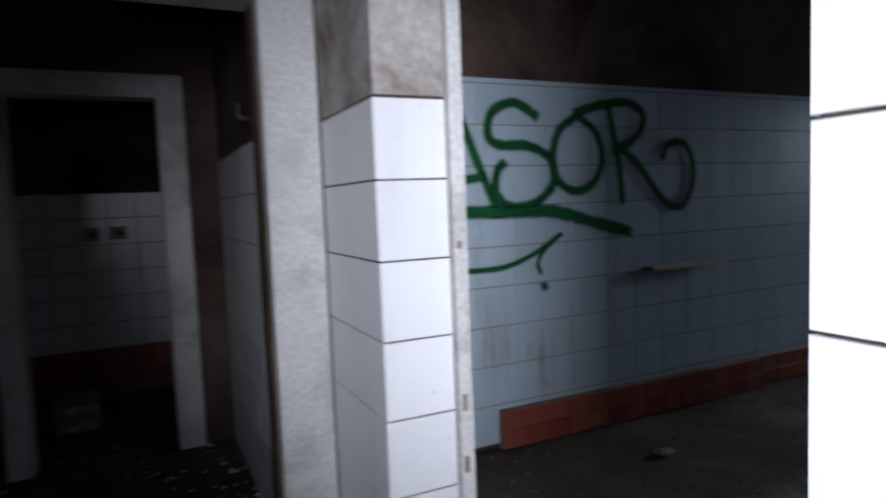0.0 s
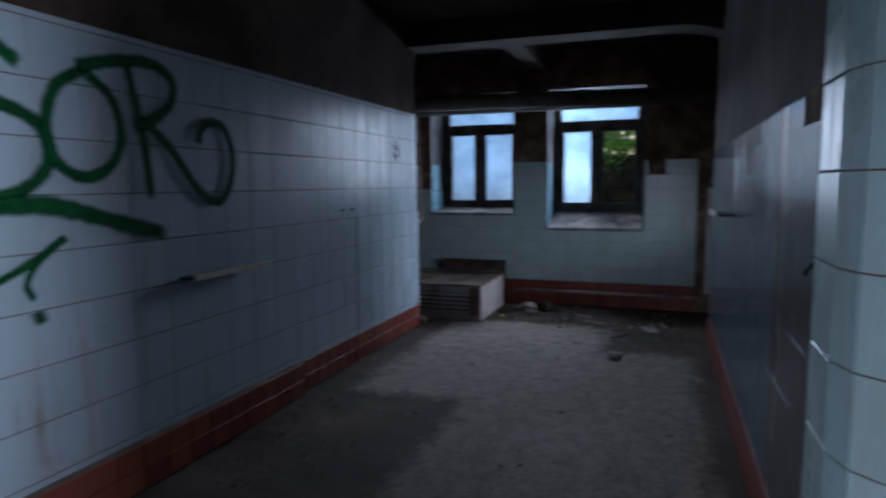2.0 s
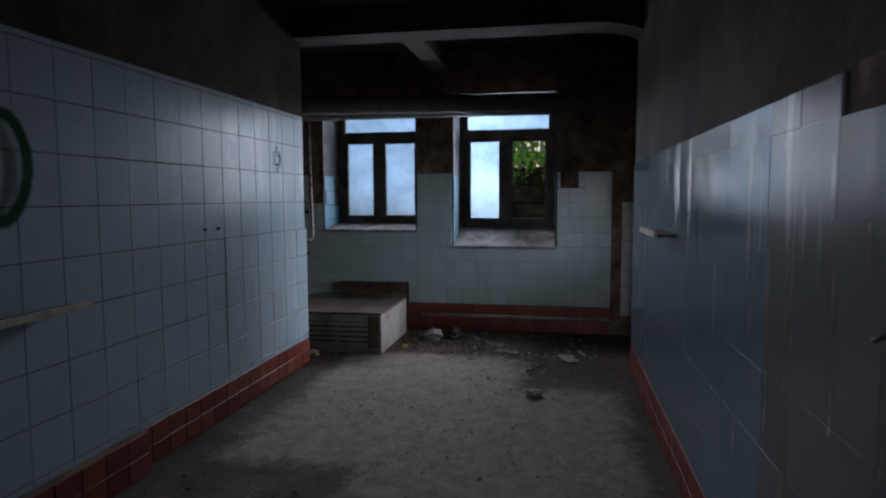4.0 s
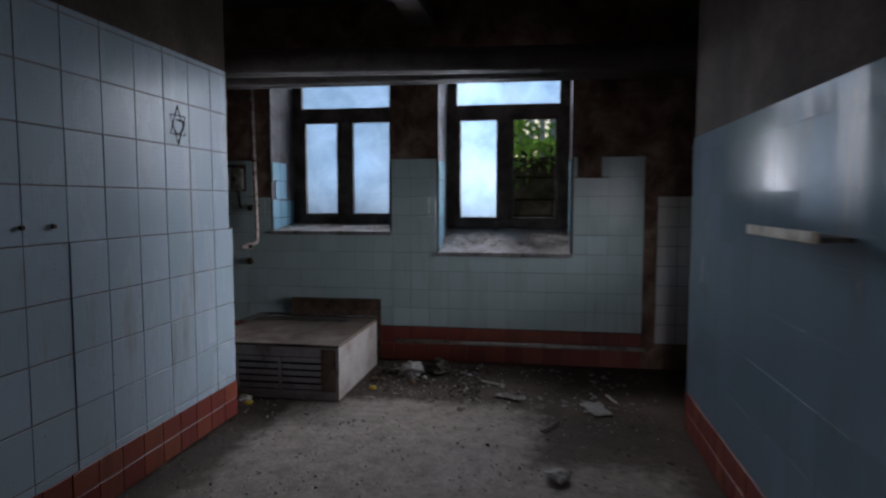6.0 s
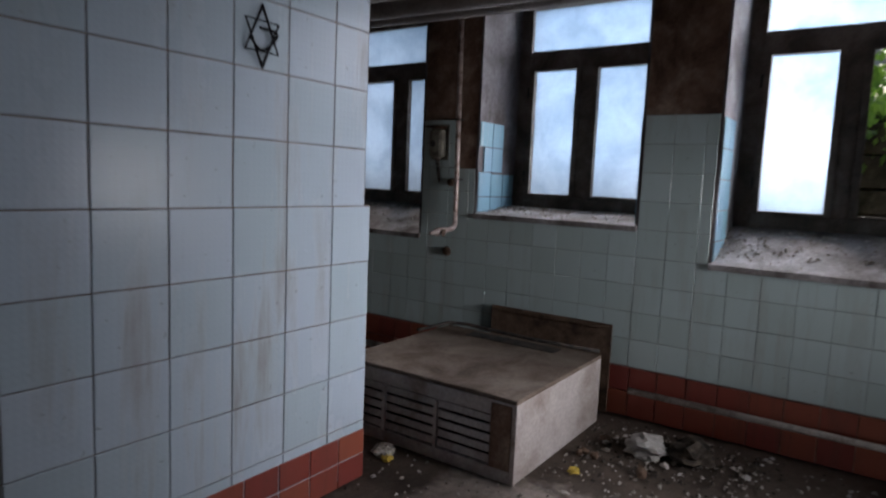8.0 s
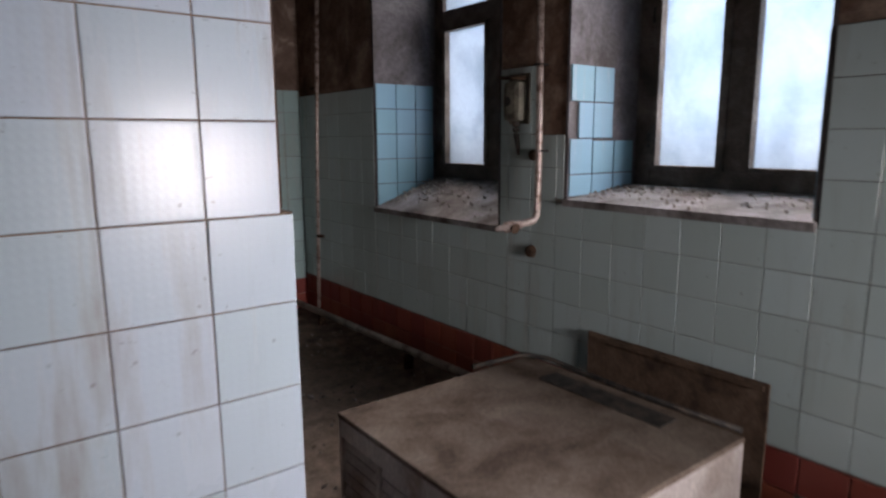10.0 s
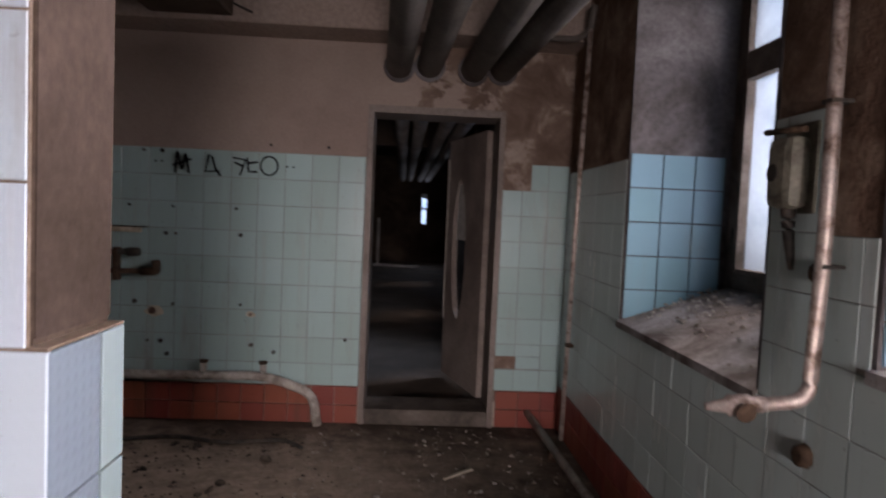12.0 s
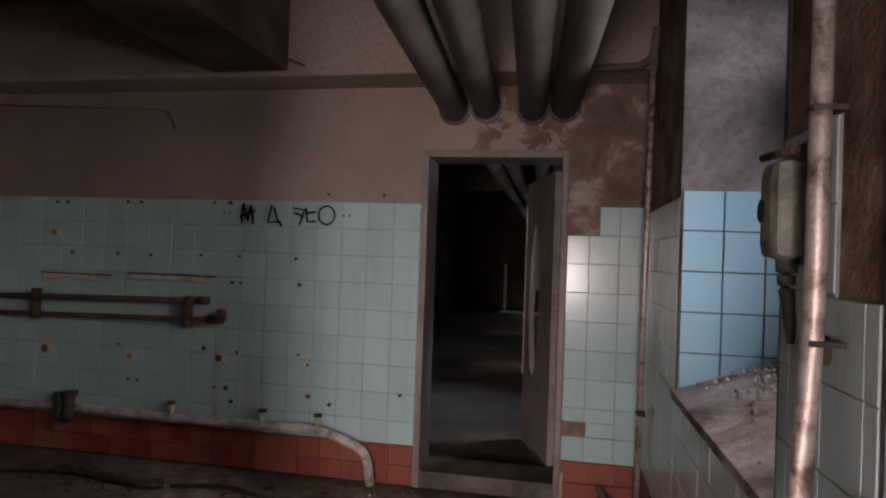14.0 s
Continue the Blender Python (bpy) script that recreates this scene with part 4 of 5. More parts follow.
# ---- plumbing on the window wall ----
dp = thing("water_pipe", "scratched painted water pipe with a bent foot and valve", "pipe")
path = bend([(WX - 0.03, 3.44, 2.5), (WX - 0.045, 3.41, 1.3), (WX - 0.068, 3.39, 0.952), (WX - 0.17, 3.405, 0.938)], 0.085, 8)
part("pipe", tube(path, 0.0165, 12), GALVANISED, dp)
VA, VD = Vector((WX - 0.16, 3.403, 0.939)), Vector((-0.125, 0.02, -0.014)) / 0.127
valve = part("valve", tube([VA + VD * q for q in (0.0, 0.03, 0.036, 0.08, 0.085, 0.13)], [0.019, 0.021, 0.026, 0.026, 0.018, 0.009], 8), GALVANISED, dp, "worn brass valve")
part("handwheel", tube([VA + VD * 0.06, VA + VD * 0.06 + Vector((0.0, -0.035, -0.004)), VA + VD * 0.06 + Vector((0.0, -0.042, -0.005))], [0.012, 0.012, 0.024], 10), RUST, valve)
for z, y in ((1.62, 3.42), (1.25, 3.408)):
    part("clip", boxed(WX - 0.058, WX - 0.005, y - 0.020, y + 0.020, z, z + 0.010, 0.003), DARK_IRON, dp)
sw = thing("switch_box", "broken grey-green switch box with a hanging cable", "switch")
part("backplate", boxed(WX - 0.016, WX - 0.006, 3.505, 3.64, 1.375, 1.60, 0.006), SWITCH_PAINT, sw)
cover = part("cover", boxed(WX - 0.075, WX - 0.016, 3.512, 3.622, 1.385, 1.565, 0.028), SWITCH_PAINT, sw, "grimy grey-green rounded cover")
part("socket_hole", tube([(WX - 0.060, 3.585, 1.475), (WX - 0.078, 3.585, 1.475)], 0.022, 14), DARK_IRON, cover)
part("rod_handle", tube([(WX - 0.05, 3.50, 1.575), (WX - 0.055, 3.66, 1.585)], 0.008, 8), RUST, sw)
part("cable", tube(smooth_line([(WX - 0.035, 3.572, 1.40), (WX - 0.036, 3.566, 1.34), (WX - 0.03, 3.560, 1.27), (WX - 0.03, 3.555, 1.235)]), [0.02 - 0.0006 * k for k in range(25)], 8), DARK_IRON, sw)
for y, z, r in ((3.480, 1.235, 0.022), (3.490, 0.79, 0.026)):
    h = thing("broken_plug", "dark broken pipe stub in the tiles", "pipe stub", "pipe stubs")
    part("stub", tube([(WX + 0.006, y, z), (WX - 0.02, y, z), (WX - 0.022, y, z)], [r * 1.25, r, r * 0.6], 9), RUST, h)
for x, z, ln in ((2.60, 1.13, 0.04), (2.36, 1.10, 0.05)):
    hk = thing("wall_hook", "bent dark iron hook in the tiled wall", "hook", "wall hooks")
    part("hook", tube(bend([(x - ln, RW + 0.012, z + 0.03), (x, RW + 0.03, z), (x + ln, RW + 0.012, z - 0.005)], 0.03), 0.005, 8), DARK_IRON, hk)
pw = thing("peeled_patch", "patch of bare brown plaster where tiles have fallen", "plaster patch", kind="structure")
b = bmesh.new()
bmesh.ops.create_grid(b, x_segments=14, y_segments=10, size=0.5)
bmesh.ops.transform(b, verts=b.verts, matrix=pose(2.637, RW - 0.004, 1.60, 90) @ Matrix.Diagonal((0.43, 0.10, 1, 1)))
for v in b.verts:
    v.co.y += 0.012 * noise.noise(v.co * 9) - 0.004
part("bare_plaster", b, PEELED, pw)
pt = thing("paint_splash", "small white paint splash on the tiles", "paint")
stroke("splash", pt, [(2.62, 0.56), (2.61, 0.50), (2.615, 0.47)], 0.03, "+y", RW, PAPER, 0.003)
vp = thing("vertical_pipe", "thin cream pipe rising in the corner", "pipe")
part("pipe", tube([(WX - 0.03, 5.70, 0.02), (WX - 0.03, 5.62, 1.3), (WX - 0.03, 5.52, 2.5)], 0.014, 10), GALVANISED, vp)
for z in (0.6, 1.66):
    part("clip", boxed(WX - 0.048, WX - 0.008, 5.60, 5.66, z, z + 0.02, 0.003), RUST, vp)
hp = thing("branch_pipe", "grey branch pipe bending under the ceiling", "pipe")
part("pipe", tube(bend([(7.42, 5.62, 2.36), (7.70, 5.60, 2.36), (7.755, 5.53, 2.39), (7.76, 5.5, 2.52)], 0.06), 0.018, 10), PIPE_PAINT, hp)
sp = thing("skirting_pipe", "long dirty pipe along the foot of the wall", "pipe")
part("pipe", tube([(WX - 0.20, 5.90, 0.115), (WX - 0.13, 4.6, 0.10), (WX - 0.10, 3.5, 0.10)], 0.022, 12), OLD_WHITE_PIPE, sp)
part("pipe", tube([(WX - 0.09, 2.22, 0.175), (WX - 0.075, 1.2, 0.17), (WX - 0.06, 0.28, 0.165)], 0.017, 12), OLD_WHITE_PIPE, sp)
for y in (5.4, 4.3):
    part("clip", boxed(WX - 0.17, WX - 0.12, y, y + 0.03, 0.0, 0.085, 0.004), RUST, sp)

# ---- fittings on the end wall ----
def wall_pipe(label, pts, r, mat, radius=0.08):
    t = thing("wall_pipe", label, "pipe", "wall pipes")
    part("pipe", tube(bend(pts, radius), r, 12), mat, t)
    return t


drain = wall_pipe("dirty white drain pipe above the red skirting", [(2.3, EY - 0.05, 0.25), (4.2, EY - 0.05, 0.30), (4.95, EY - 0.05, 0.285), (5.95, EY - 0.05, 0.30), (6.24, EY - 0.05, 0.20), (6.27, EY - 0.05, 0.0)], 0.029, OLD_WHITE_PIPE, 0.12)
for x in (4.95, 5.57, 5.93):
    stub = part("stub", tube([(x, EY - 0.05, 0.30), (x, EY - 0.05, 0.375)], 0.02, 10), OLD_WHITE_PIPE, drain)
    part("cap", tube([(x, EY - 0.05, 0.375), (x, EY - 0.05, 0.39)], 0.026, 10), RUST, stub)
wp = wall_pipe("dark iron water pipe with an open end", [(2.3, EY - 0.045, 0.97), (5.14, EY - 0.045, 1.035)], 0.019, DARK_IRON)
part("end_collar", tube([(5.10, EY - 0.045, 1.034), (5.17, EY - 0.045, 1.036)], 0.027, 10), DARK_IRON, wp)
wp = wall_pipe("dark iron water pipe ending in a tap elbow", [(2.3, EY - 0.045, 0.86), (5.22, EY - 0.045, 0.92)], 0.016, RUST)
part("elbow", tube(bend([(5.18, EY - 0.045, 0.92), (5.28, EY - 0.05, 0.92), (5.27, EY - 0.05, 0.99)], 0.03), 0.026, 10), RUST, wp)
for x in (3.9, 5.02):
    br = thing("pipe_bracket", "rusty bracket holding the two pipes", "bracket", "pipe brackets")
    part("strap", boxed(x, x + 0.03, EY - 0.07, EY - 0.008, 0.86, 1.06, 0.004), RUST, br)
for a, b, z in ((3.95, 4.42, 1.15), (4.60, 5.17, 1.17)):
    rl = thing("wall_rail", "chipped pale rail fixed to the tiles", "rail", "wall rails")
    part("rail", boxed(a, b, EY - 0.028, EY - 0.006, z - 0.018, z + 0.012, 0.005), LEDGE, rl)
    part("upper_edge", boxed(a - 0.01, b + 0.03, EY - 0.034, EY - 0.006, z + 0.013, z + 0.021, 0.002), RUST, rl)
tr = thing("waste_trap", "black iron waste trap on the drain pipe", "trap")
part("trap_bend", tube(bend([(4.16, EY - 0.09, 0.40), (4.17, EY - 0.09, 0.24), (4.24, EY - 0.09, 0.24), (4.25, EY - 0.09, 0.40)], 0.04), 0.032, 12), DARK_IRON, tr)
part("flange", tube([(4.25, EY - 0.09, 0.38), (4.25, EY - 0.09, 0.41)], 0.045, 12), DARK_IRON, tr)
for x, z, s in ((4.02, 1.44, 0.05), (4.62, 0.65, 0.055), (5.25, 0.675, 0.06), (5.84, 0.672, 0.032), (3.98, 0.66, 0.07)):
    ch = thing("chipped_hole", "chipped hole with bare brick in the tiles", "hole", "chipped holes")
    rng = random.Random(int(x * 100))
    b = bmesh.new()
    ring = [b.verts.new((x + s * rng.uniform(0.6, 1.1) * math.cos(a * math.pi / 6), EY - 0.0125, z + 0.7 * s * rng.uniform(0.6, 1.1) * math.sin(a * math.pi / 6))) for a in range(12)]
    b.faces.new(ring)
    part("mortar_patch", b, LEDGE, ch)
    part("brick_core", tube([(x - s * 0.2, EY - 0.008, z), (x - s * 0.2, EY - 0.014, z)], s * 0.4, 9), PEELED, ch)
rng = random.Random(21)
dots = [(4.02, 1.64), (4.10, 1.64), (4.55, 1.65), (4.65, 1.65), (5.17, 1.655), (5.28, 1.655), (4.15, 1.31), (4.49, 1.31), (4.73, 1.31), (5.09, 1.32), (5.35, 1.32), (5.73, 1.32), (5.31, 1.155), (5.37, 1.155), (5.76, 1.16), (4.60, 0.50), (4.67, 0.50), (5.21, 0.49), (5.29, 0.49), (5.33, 0.41), (5.84, 0.48), (5.98, 0.44), (5.93, 1.72), (6.28, 1.72), (6.42, 0.53), (4.52, 0.72), (5.13, 0.73), (5.36, 0.72), (5.77, 0.73)]
for x, z in dots:
    s = thing("screw_hole", "small dark screw hole in the tiles", "screw hole", "screw holes")
    part("plug", tube([(x, EY + 0.004, z), (x, EY - 0.013, z)], rng.uniform(0.008, 0.014), 8), DARK_IRON, s)
for x in (4.81, 4.957):
    s = thing("screw_hole", "small dark screw hole in the tiles", "screw hole", "screw holes")
    part("plug", tube([(x, LW + 0.004, 1.197), (x, LW - 0.013, 1.197)], 0.009, 8), RUST, s)

# ---- wires on the end wall ----
cw = thing("old_wire", "thin plastered-over wire with a bent end on the wall", "wire")
part("wire", tube(bend([(3.4, EY + 0.006, 2.30), (4.48, EY + 0.004, 2.262), (4.82, EY + 0.002, 2.25), (4.885, EY - 0.006, 2.13)], 0.05), 0.007, 8), PLASTER_PINK, cw)
cw = thing("old_wire", "bent black wire hanging from the ceiling beam", "wire")
part("wire", tube(bend([(5.712, EY - 0.287, 2.80), (5.725, EY - 0.288, 2.485), (5.87, EY - 0.30, 2.42)], 0.03), 0.006, 8), DARK_IRON, cw)

# ---- writing ----
g = thing("graffiti", "green spray painted letters SOR with a tail", "graffiti")
T = LW - 0.0125
strokes = [
    (((1.86, 1.84), (1.95, 1.62), (2.08, 1.31)), 0.045), (((1.86, 1.50), (1.93, 1.505), (2.00, 1.52)), 0.045),
    (((2.34, 1.85), (2.20, 1.915), (2.06, 1.86), (2.03, 1.74), (2.10, 1.685), (2.28, 1.68), (2.43, 1.61), (2.45, 1.47), (2.33, 1.365), (2.17, 1.345), (2.07, 1.42), (2.08, 1.54), (2.12, 1.585)), 0.05),
    (((2.63, 1.855), (2.76, 1.76), (2.805, 1.60), (2.74, 1.47), (2.61, 1.42), (2.49, 1.48), (2.45, 1.62), (2.50, 1.77), (2.62, 1.85)), 0.046),
    (((2.86, 1.90), (2.90, 1.72), (2.935, 1.55), (2.955, 1.35)), 0.045),
    (((2.62, 1.87), (2.80, 1.92), (3.00, 1.94), (3.12, 1.88), (3.10, 1.77), (2.96, 1.67), (2.90, 1.655)), 0.05),
    (((2.95, 1.67), (3.10, 1.55), (3.23, 1.40), (3.34, 1.315), (3.44, 1.305), (3.52, 1.40), (3.545, 1.55), (3.49, 1.68), (3.39, 1.71), (3.31, 1.67), (3.285, 1.61)), 0.048),
    (((1.88, 1.325), (2.20, 1.315), (2.44, 1.31), (2.72, 1.24), (3.0, 1.165)), 0.065),
    (((1.88, 1.01), (2.10, 1.015), (2.30, 1.075), (2.485, 1.175)), 0.03),
    (((2.485, 1.175), (2.37, 1.09), (2.325, 1.02), (2.345, 0.965)), 0.026),
    (((2.36, 0.884), (2.372, 0.888)), 0.05),
]
for k, (pts, w) in enumerate(strokes):
    stroke("painted_stroke", g, pts, w, "-y", LW, SPRAY, 0.0120 + 0.0010 * k, True, k, 0.22)
g = thing("drawn_star", "small black star drawn on a tile", "graffiti")
for k, flip in enumerate((1, -1)):
    tri = [(5.79 + 0.075 * math.sin(a * 2.094), 1.675 + 0.095 * flip * math.cos(a * 2.094)) for a in (0, 1, 2, 0)]
    stroke("drawn_line", g, tri, 0.012, "-y", LW, MARKER, 0.012 + 0.0012 * k, False, k)
stroke("drawn_line", g, [(5.74, 1.665), (5.79, 1.63), (5.85, 1.69), (5.78, 1.70)], 0.010, "-y", LW, MARKER, 0.0145, True, 9)
g = thing("scribble", "black marker scribbles along the tiles", "graffiti")
marks = [((5.36, 1.53), (5.37, 1.65), (5.40, 1.55), (5.42, 1.64), (5.44, 1.53)), ((5.35, 1.57), (5.45, 1.61)), ((5.56, 1.64), (5.54, 1.54), (5.62, 1.545)), ((5.58, 1.63), (5.60, 1.56), (5.63, 1.52)),
         ((5.71, 1.63), (5.78, 1.62), (5.75, 1.53)), ((5.79, 1.63), (5.80, 1.55), (5.85, 1.55)), ((5.80, 1.60), (5.85, 1.61)), ((5.72, 1.60), (5.77, 1.58))]
for k, m in enumerate(marks):
    stroke("drawn_line", g, m, 0.014, "-y", EY, MARKER, 0.012 + 0.0008 * k, len(m) > 3, k)
ring = [(5.925 + 0.052 * math.cos(a * math.pi / 8), 1.59 + 0.057 * math.sin(a * math.pi / 8)) for a in range(17)]
stroke("drawn_line", g, ring, 0.012, "-y", EY, MARKER, 0.0195, False, 1)
for x in (5.24, 5.28, 6.03, 6.07):
    stroke("drawn_dot", g, [(x, 1.59), (x + 0.003, 1.591)], 0.012, "-y", EY, MARKER, 0.012, False, 2)

# ---- scratches on the passage wall ----
sc = thing("wall_scratches", "pale vertical scratches down the stained tiles", "scratches")
for k, (x, z0, z1, w) in enumerate(((2.845, 1.09, 1.235, 0.008), (2.835, 0.875, 1.0, 0.010), (2.438, 1.0, 1.05, 0.010), (2.698, 1.265, 1.33, 0.008), (3.25, 0.72, 0.90, 0.010), (3.55, 0.55, 0.70, 0.008), (2.58, 0.40, 0.455, 0.016))):
    stroke("scratch", sc, [(x, z1), (x - 0.004, (z0 + z1) / 2), (x - 0.002, z0)], w, "+y", RW, RUBBISH, 0.003 + 0.0002 * k, True, k)

# ---- entry: jambs and store doorway ----
part("whitewash", boxed(DWX + 0.003, DWX + 0.009, ENTRY[1] + 0.003, 2.0, 1.678, CEIL), WHITEWASH, wall_entry, "flaking pale whitewash above the tiles")
part("whitewash", boxed(DWX + 0.003, DWX_E - 0.026, ENTRY[1] + 0.0025, ENTRY[1] + 0.009, 1.678, 2.35), WHITEWASH, wall_entry, "flaking pale whitewash above the tiles")
jamb = thing("entry_trim", "chipped white painted wooden trim at the entry", "door trim", kind="structure")
part("trim_board", boxed(DWX_E - 0.022, DWX_E + 0.02, ENTRY[1] - 0.02, ENTRY[1] + 0.03, 0, 2.35, 0.004), WHITE_WOOD, jamb)
rng = random.Random(2)
for z in (0.62, 0.80, 1.26):
    part("hinge_rebate", boxed(DWX_E - 0.014, DWX_E + 0.0, ENTRY[1] - 0.0235, ENTRY[1] - 0.019, z, z + rng.uniform(0.02, 0.05), 0.001), MORTAR, jamb)
fr = thing("store_door_frame", "wide white painted door frame", "door frame", kind="structure")
part("jamb_board", boxed(0.69, DWX - 0.002, 2.0, 2.19, 0, 2.14, 0.008), WHITE_WOOD, fr)
part("jamb_board", boxed(-0.60, -0.50, 2.0, 2.19, 0, 2.14, 0.008), WHITE_WOOD, fr)
part("head_board", boxed(-0.50, 0.69, 2.004, 2.186, 2.06, 2.14, 0.008), WHITE_WOOD, fr)
fr = thing("store_door_frame", "dull white painted frame of a dark doorway", "door frame", kind="structure")
part("jamb_board", boxed(0.44, 0.585, 3.82, 4.0, 0, 2.16, 0.008), WHITE_WOOD, fr)
part("jamb_board", boxed(-0.40, -0.28, 3.82, 4.0, 0, 2.16, 0.008), WHITE_WOOD, fr)
part("head_board", boxed(-0.28, 0.44, 3.824, 3.996, 2.03, 2.16, 0.008), WHITE_WOOD, fr)
for x, z in ((-0.02, 1.24), (0.17, 1.245)):
    so = thing("wall_socket", "pale square wall socket on the tiles", "socket", "wall sockets")
    part("plate", boxed(x - 0.055, x + 0.055, 5.325, 5.342, z - 0.05, z + 0.05, 0.006), PAPER, so)
    part("hole", tube([(x + 0.01, 5.33, z), (x + 0.01, 5.322, z)], 0.022, 10), DARK_IRON, so)
hk = thing("wall_hook", "small dark iron hook on the wall", "hook")
part("hook", tube(bend([(0.765, 2.6, 1.76), (0.70, 2.6, 1.76), (0.70, 2.6, 1.82)], 0.02), 0.012, 8), DARK_IRON, hk)

# ---- rounded tiled pilaster ----
PX, PY, PR = 1.787, 0.345, 0.155
PE = 2.12                                    # where it meets the passage wall
pil = tagged(link_mesh("pilaster", boxed(PX + PR, PE, RW - 0.02, PY - 0.012, 0, CEIL), MORTAR), "round-edged pilaster faced with blue tiles", "pilaster", kind="structure")
core = tube([(PX + PR, PY - PR, 0), (PX + PR, PY - PR, CEIL)], PR - 0.0085, 40)
part("rounded_core", core, MORTAR, pil)
part("core_block", boxed(PX + 0.013, PE - 0.01, -0.44, PY - PR, 0, CEIL), MORTAR, pil)


def curved_tile(a0, a1, z0, z1):
    bm = bmesh.new()
    steps = 1
    cx, cy = PX + PR, PY - PR
    inner, outer = [], []
    for r, store in ((PR - 0.010, inner), (PR, outer)):
        for k in range(steps + 1):
            a = a0 + (a1 - a0) * k / steps
            store.append([bm.verts.new((cx + r * math.cos(a), cy + r * math.sin(a), z)) for z in (z0, z1)])
    for k in range(steps):
        f = bm.faces.new((outer[k][0], outer[k + 1][0], outer[k + 1][1], outer[k][1]))
        bm.faces.new((inner[k][1], inner[k + 1][1], outer[k + 1][1], outer[k][1]))
        bm.faces.new((inner[k][0], inner[k + 1][0], outer[k + 1][0], outer[k][0]))
    for e in (0, steps):
        bm.faces.new((inner[e][0], inner[e][1], outer[e][1], outer[e][0]))
    bmesh.ops.recalc_face_normals(bm, faces=bm.faces)
    return bm


PZ = 0.171
rowz = [0.032 + PZ * k for k in range(13)]
for z in rowz:
    for k in range(3):
        a0, a1 = math.pi / 2 + k * math.pi / 6 + 0.014, math.pi / 2 + (k + 1) * math.pi / 6 - 0.014
        part("tile", curved_tile(a0, a1, z + 0.002, z + PZ - 0.002), TILE_COLUMN, pil)

# ---- litter ----
def rubble(name, label, category, n, x0, x1, y0, y1, size, mat, seed, flat=0.45, floor_z=0.0):
    rng = random.Random(seed)
    for _ in range(n):
        s = rng.uniform(*size)
        b = bmesh.new()
        bmesh.ops.create_icosphere(b, subdivisions=1, radius=1)
        for v in b.verts:
            v.co *= rng.uniform(0.6, 1.15)
        m = pose(rng.uniform(x0, x1), rng.uniform(y0, y1), floor_z + s * flat * 0.5, rng.uniform(-15, 15), rng.uniform(-15, 15), rng.uniform(0, 360)) @ Matrix.Diagonal((s, s * rng.uniform(0.4, 0.9), s * flat, 1))
        bmesh.ops.transform(b, verts=b.verts, matrix=m)
        tagged(link_mesh(name, b, mat), label, category, category + " pieces")


def crumbs(name, label, category, n, x0, x1, y0, y1, size, mat, seed, floor_z=0.0):
    """Uncountable small grit in one mesh."""
    rng = random.Random(seed)
    vs, fs = [], []
    for _ in range(n):
        s = rng.uniform(size[0], size[1]) * (1 if rng.random() < 0.85 else 1.8)
        cx, cy = rng.uniform(x0, x1), rng.uniform(y0, y1)
        if noise.noise(Vector((cx * 1.4, cy * 1.4, seed))) < -0.12 and rng.random() < 0.8:
            continue
        a = rng.uniform(0, 6.3)
        k = len(vs)
        for q in range(5):
            t = a + q * 1.257
            rr = s * rng.uniform(0.5, 1.1)
            vs.append((cx + rr * math.cos(t), cy + rr * 0.7 * math.sin(t), floor_z - 0.004 + s * rng.uniform(0, 0.3)))
        vs.append((cx, cy, floor_z + s * rng.uniform(0.3, 0.7)))
        fs += [(k + q, k + (q + 1) % 5, k + 5) for q in range(5)]
    me = bpy.data.meshes.new(name)
    me.from_pydata(vs, [], fs)
    me.materials.append(mat)
    return tagged(new(name, me), label, category, kind="stuff")


crumbs("grit", "small dark grit strewn over the floor", "grit", 1500, 1.2, 7.7, 0.3, 2.85, (0.003, 0.009), DARK_RUBBISH, 1)
crumbs("plaster_crumbs", "pale plaster crumbs strewn over the floor", "crumbs", 1100, 1.2, 7.7, 0.3, 2.85, (0.002, 0.008), RUBBISH, 2)
crumbs("plaster_crumbs", "pale plaster crumbs near the windows", "crumbs", 1500, 6.3, 7.7, 0.3, 5.9, (0.003, 0.013), RUBBISH, 3)
crumbs("grit", "dark rubble near the windows", "grit", 1100, 5.0, 7.7, 0.3, 5.9, (0.003, 0.008), DARK_RUBBISH, 4)
crumbs("grit", "dark grit in the dark rooms", "grit", 900, -0.6, 0.8, -0.5, 5.2, (0.005, 0.022), RUBBISH, 5)
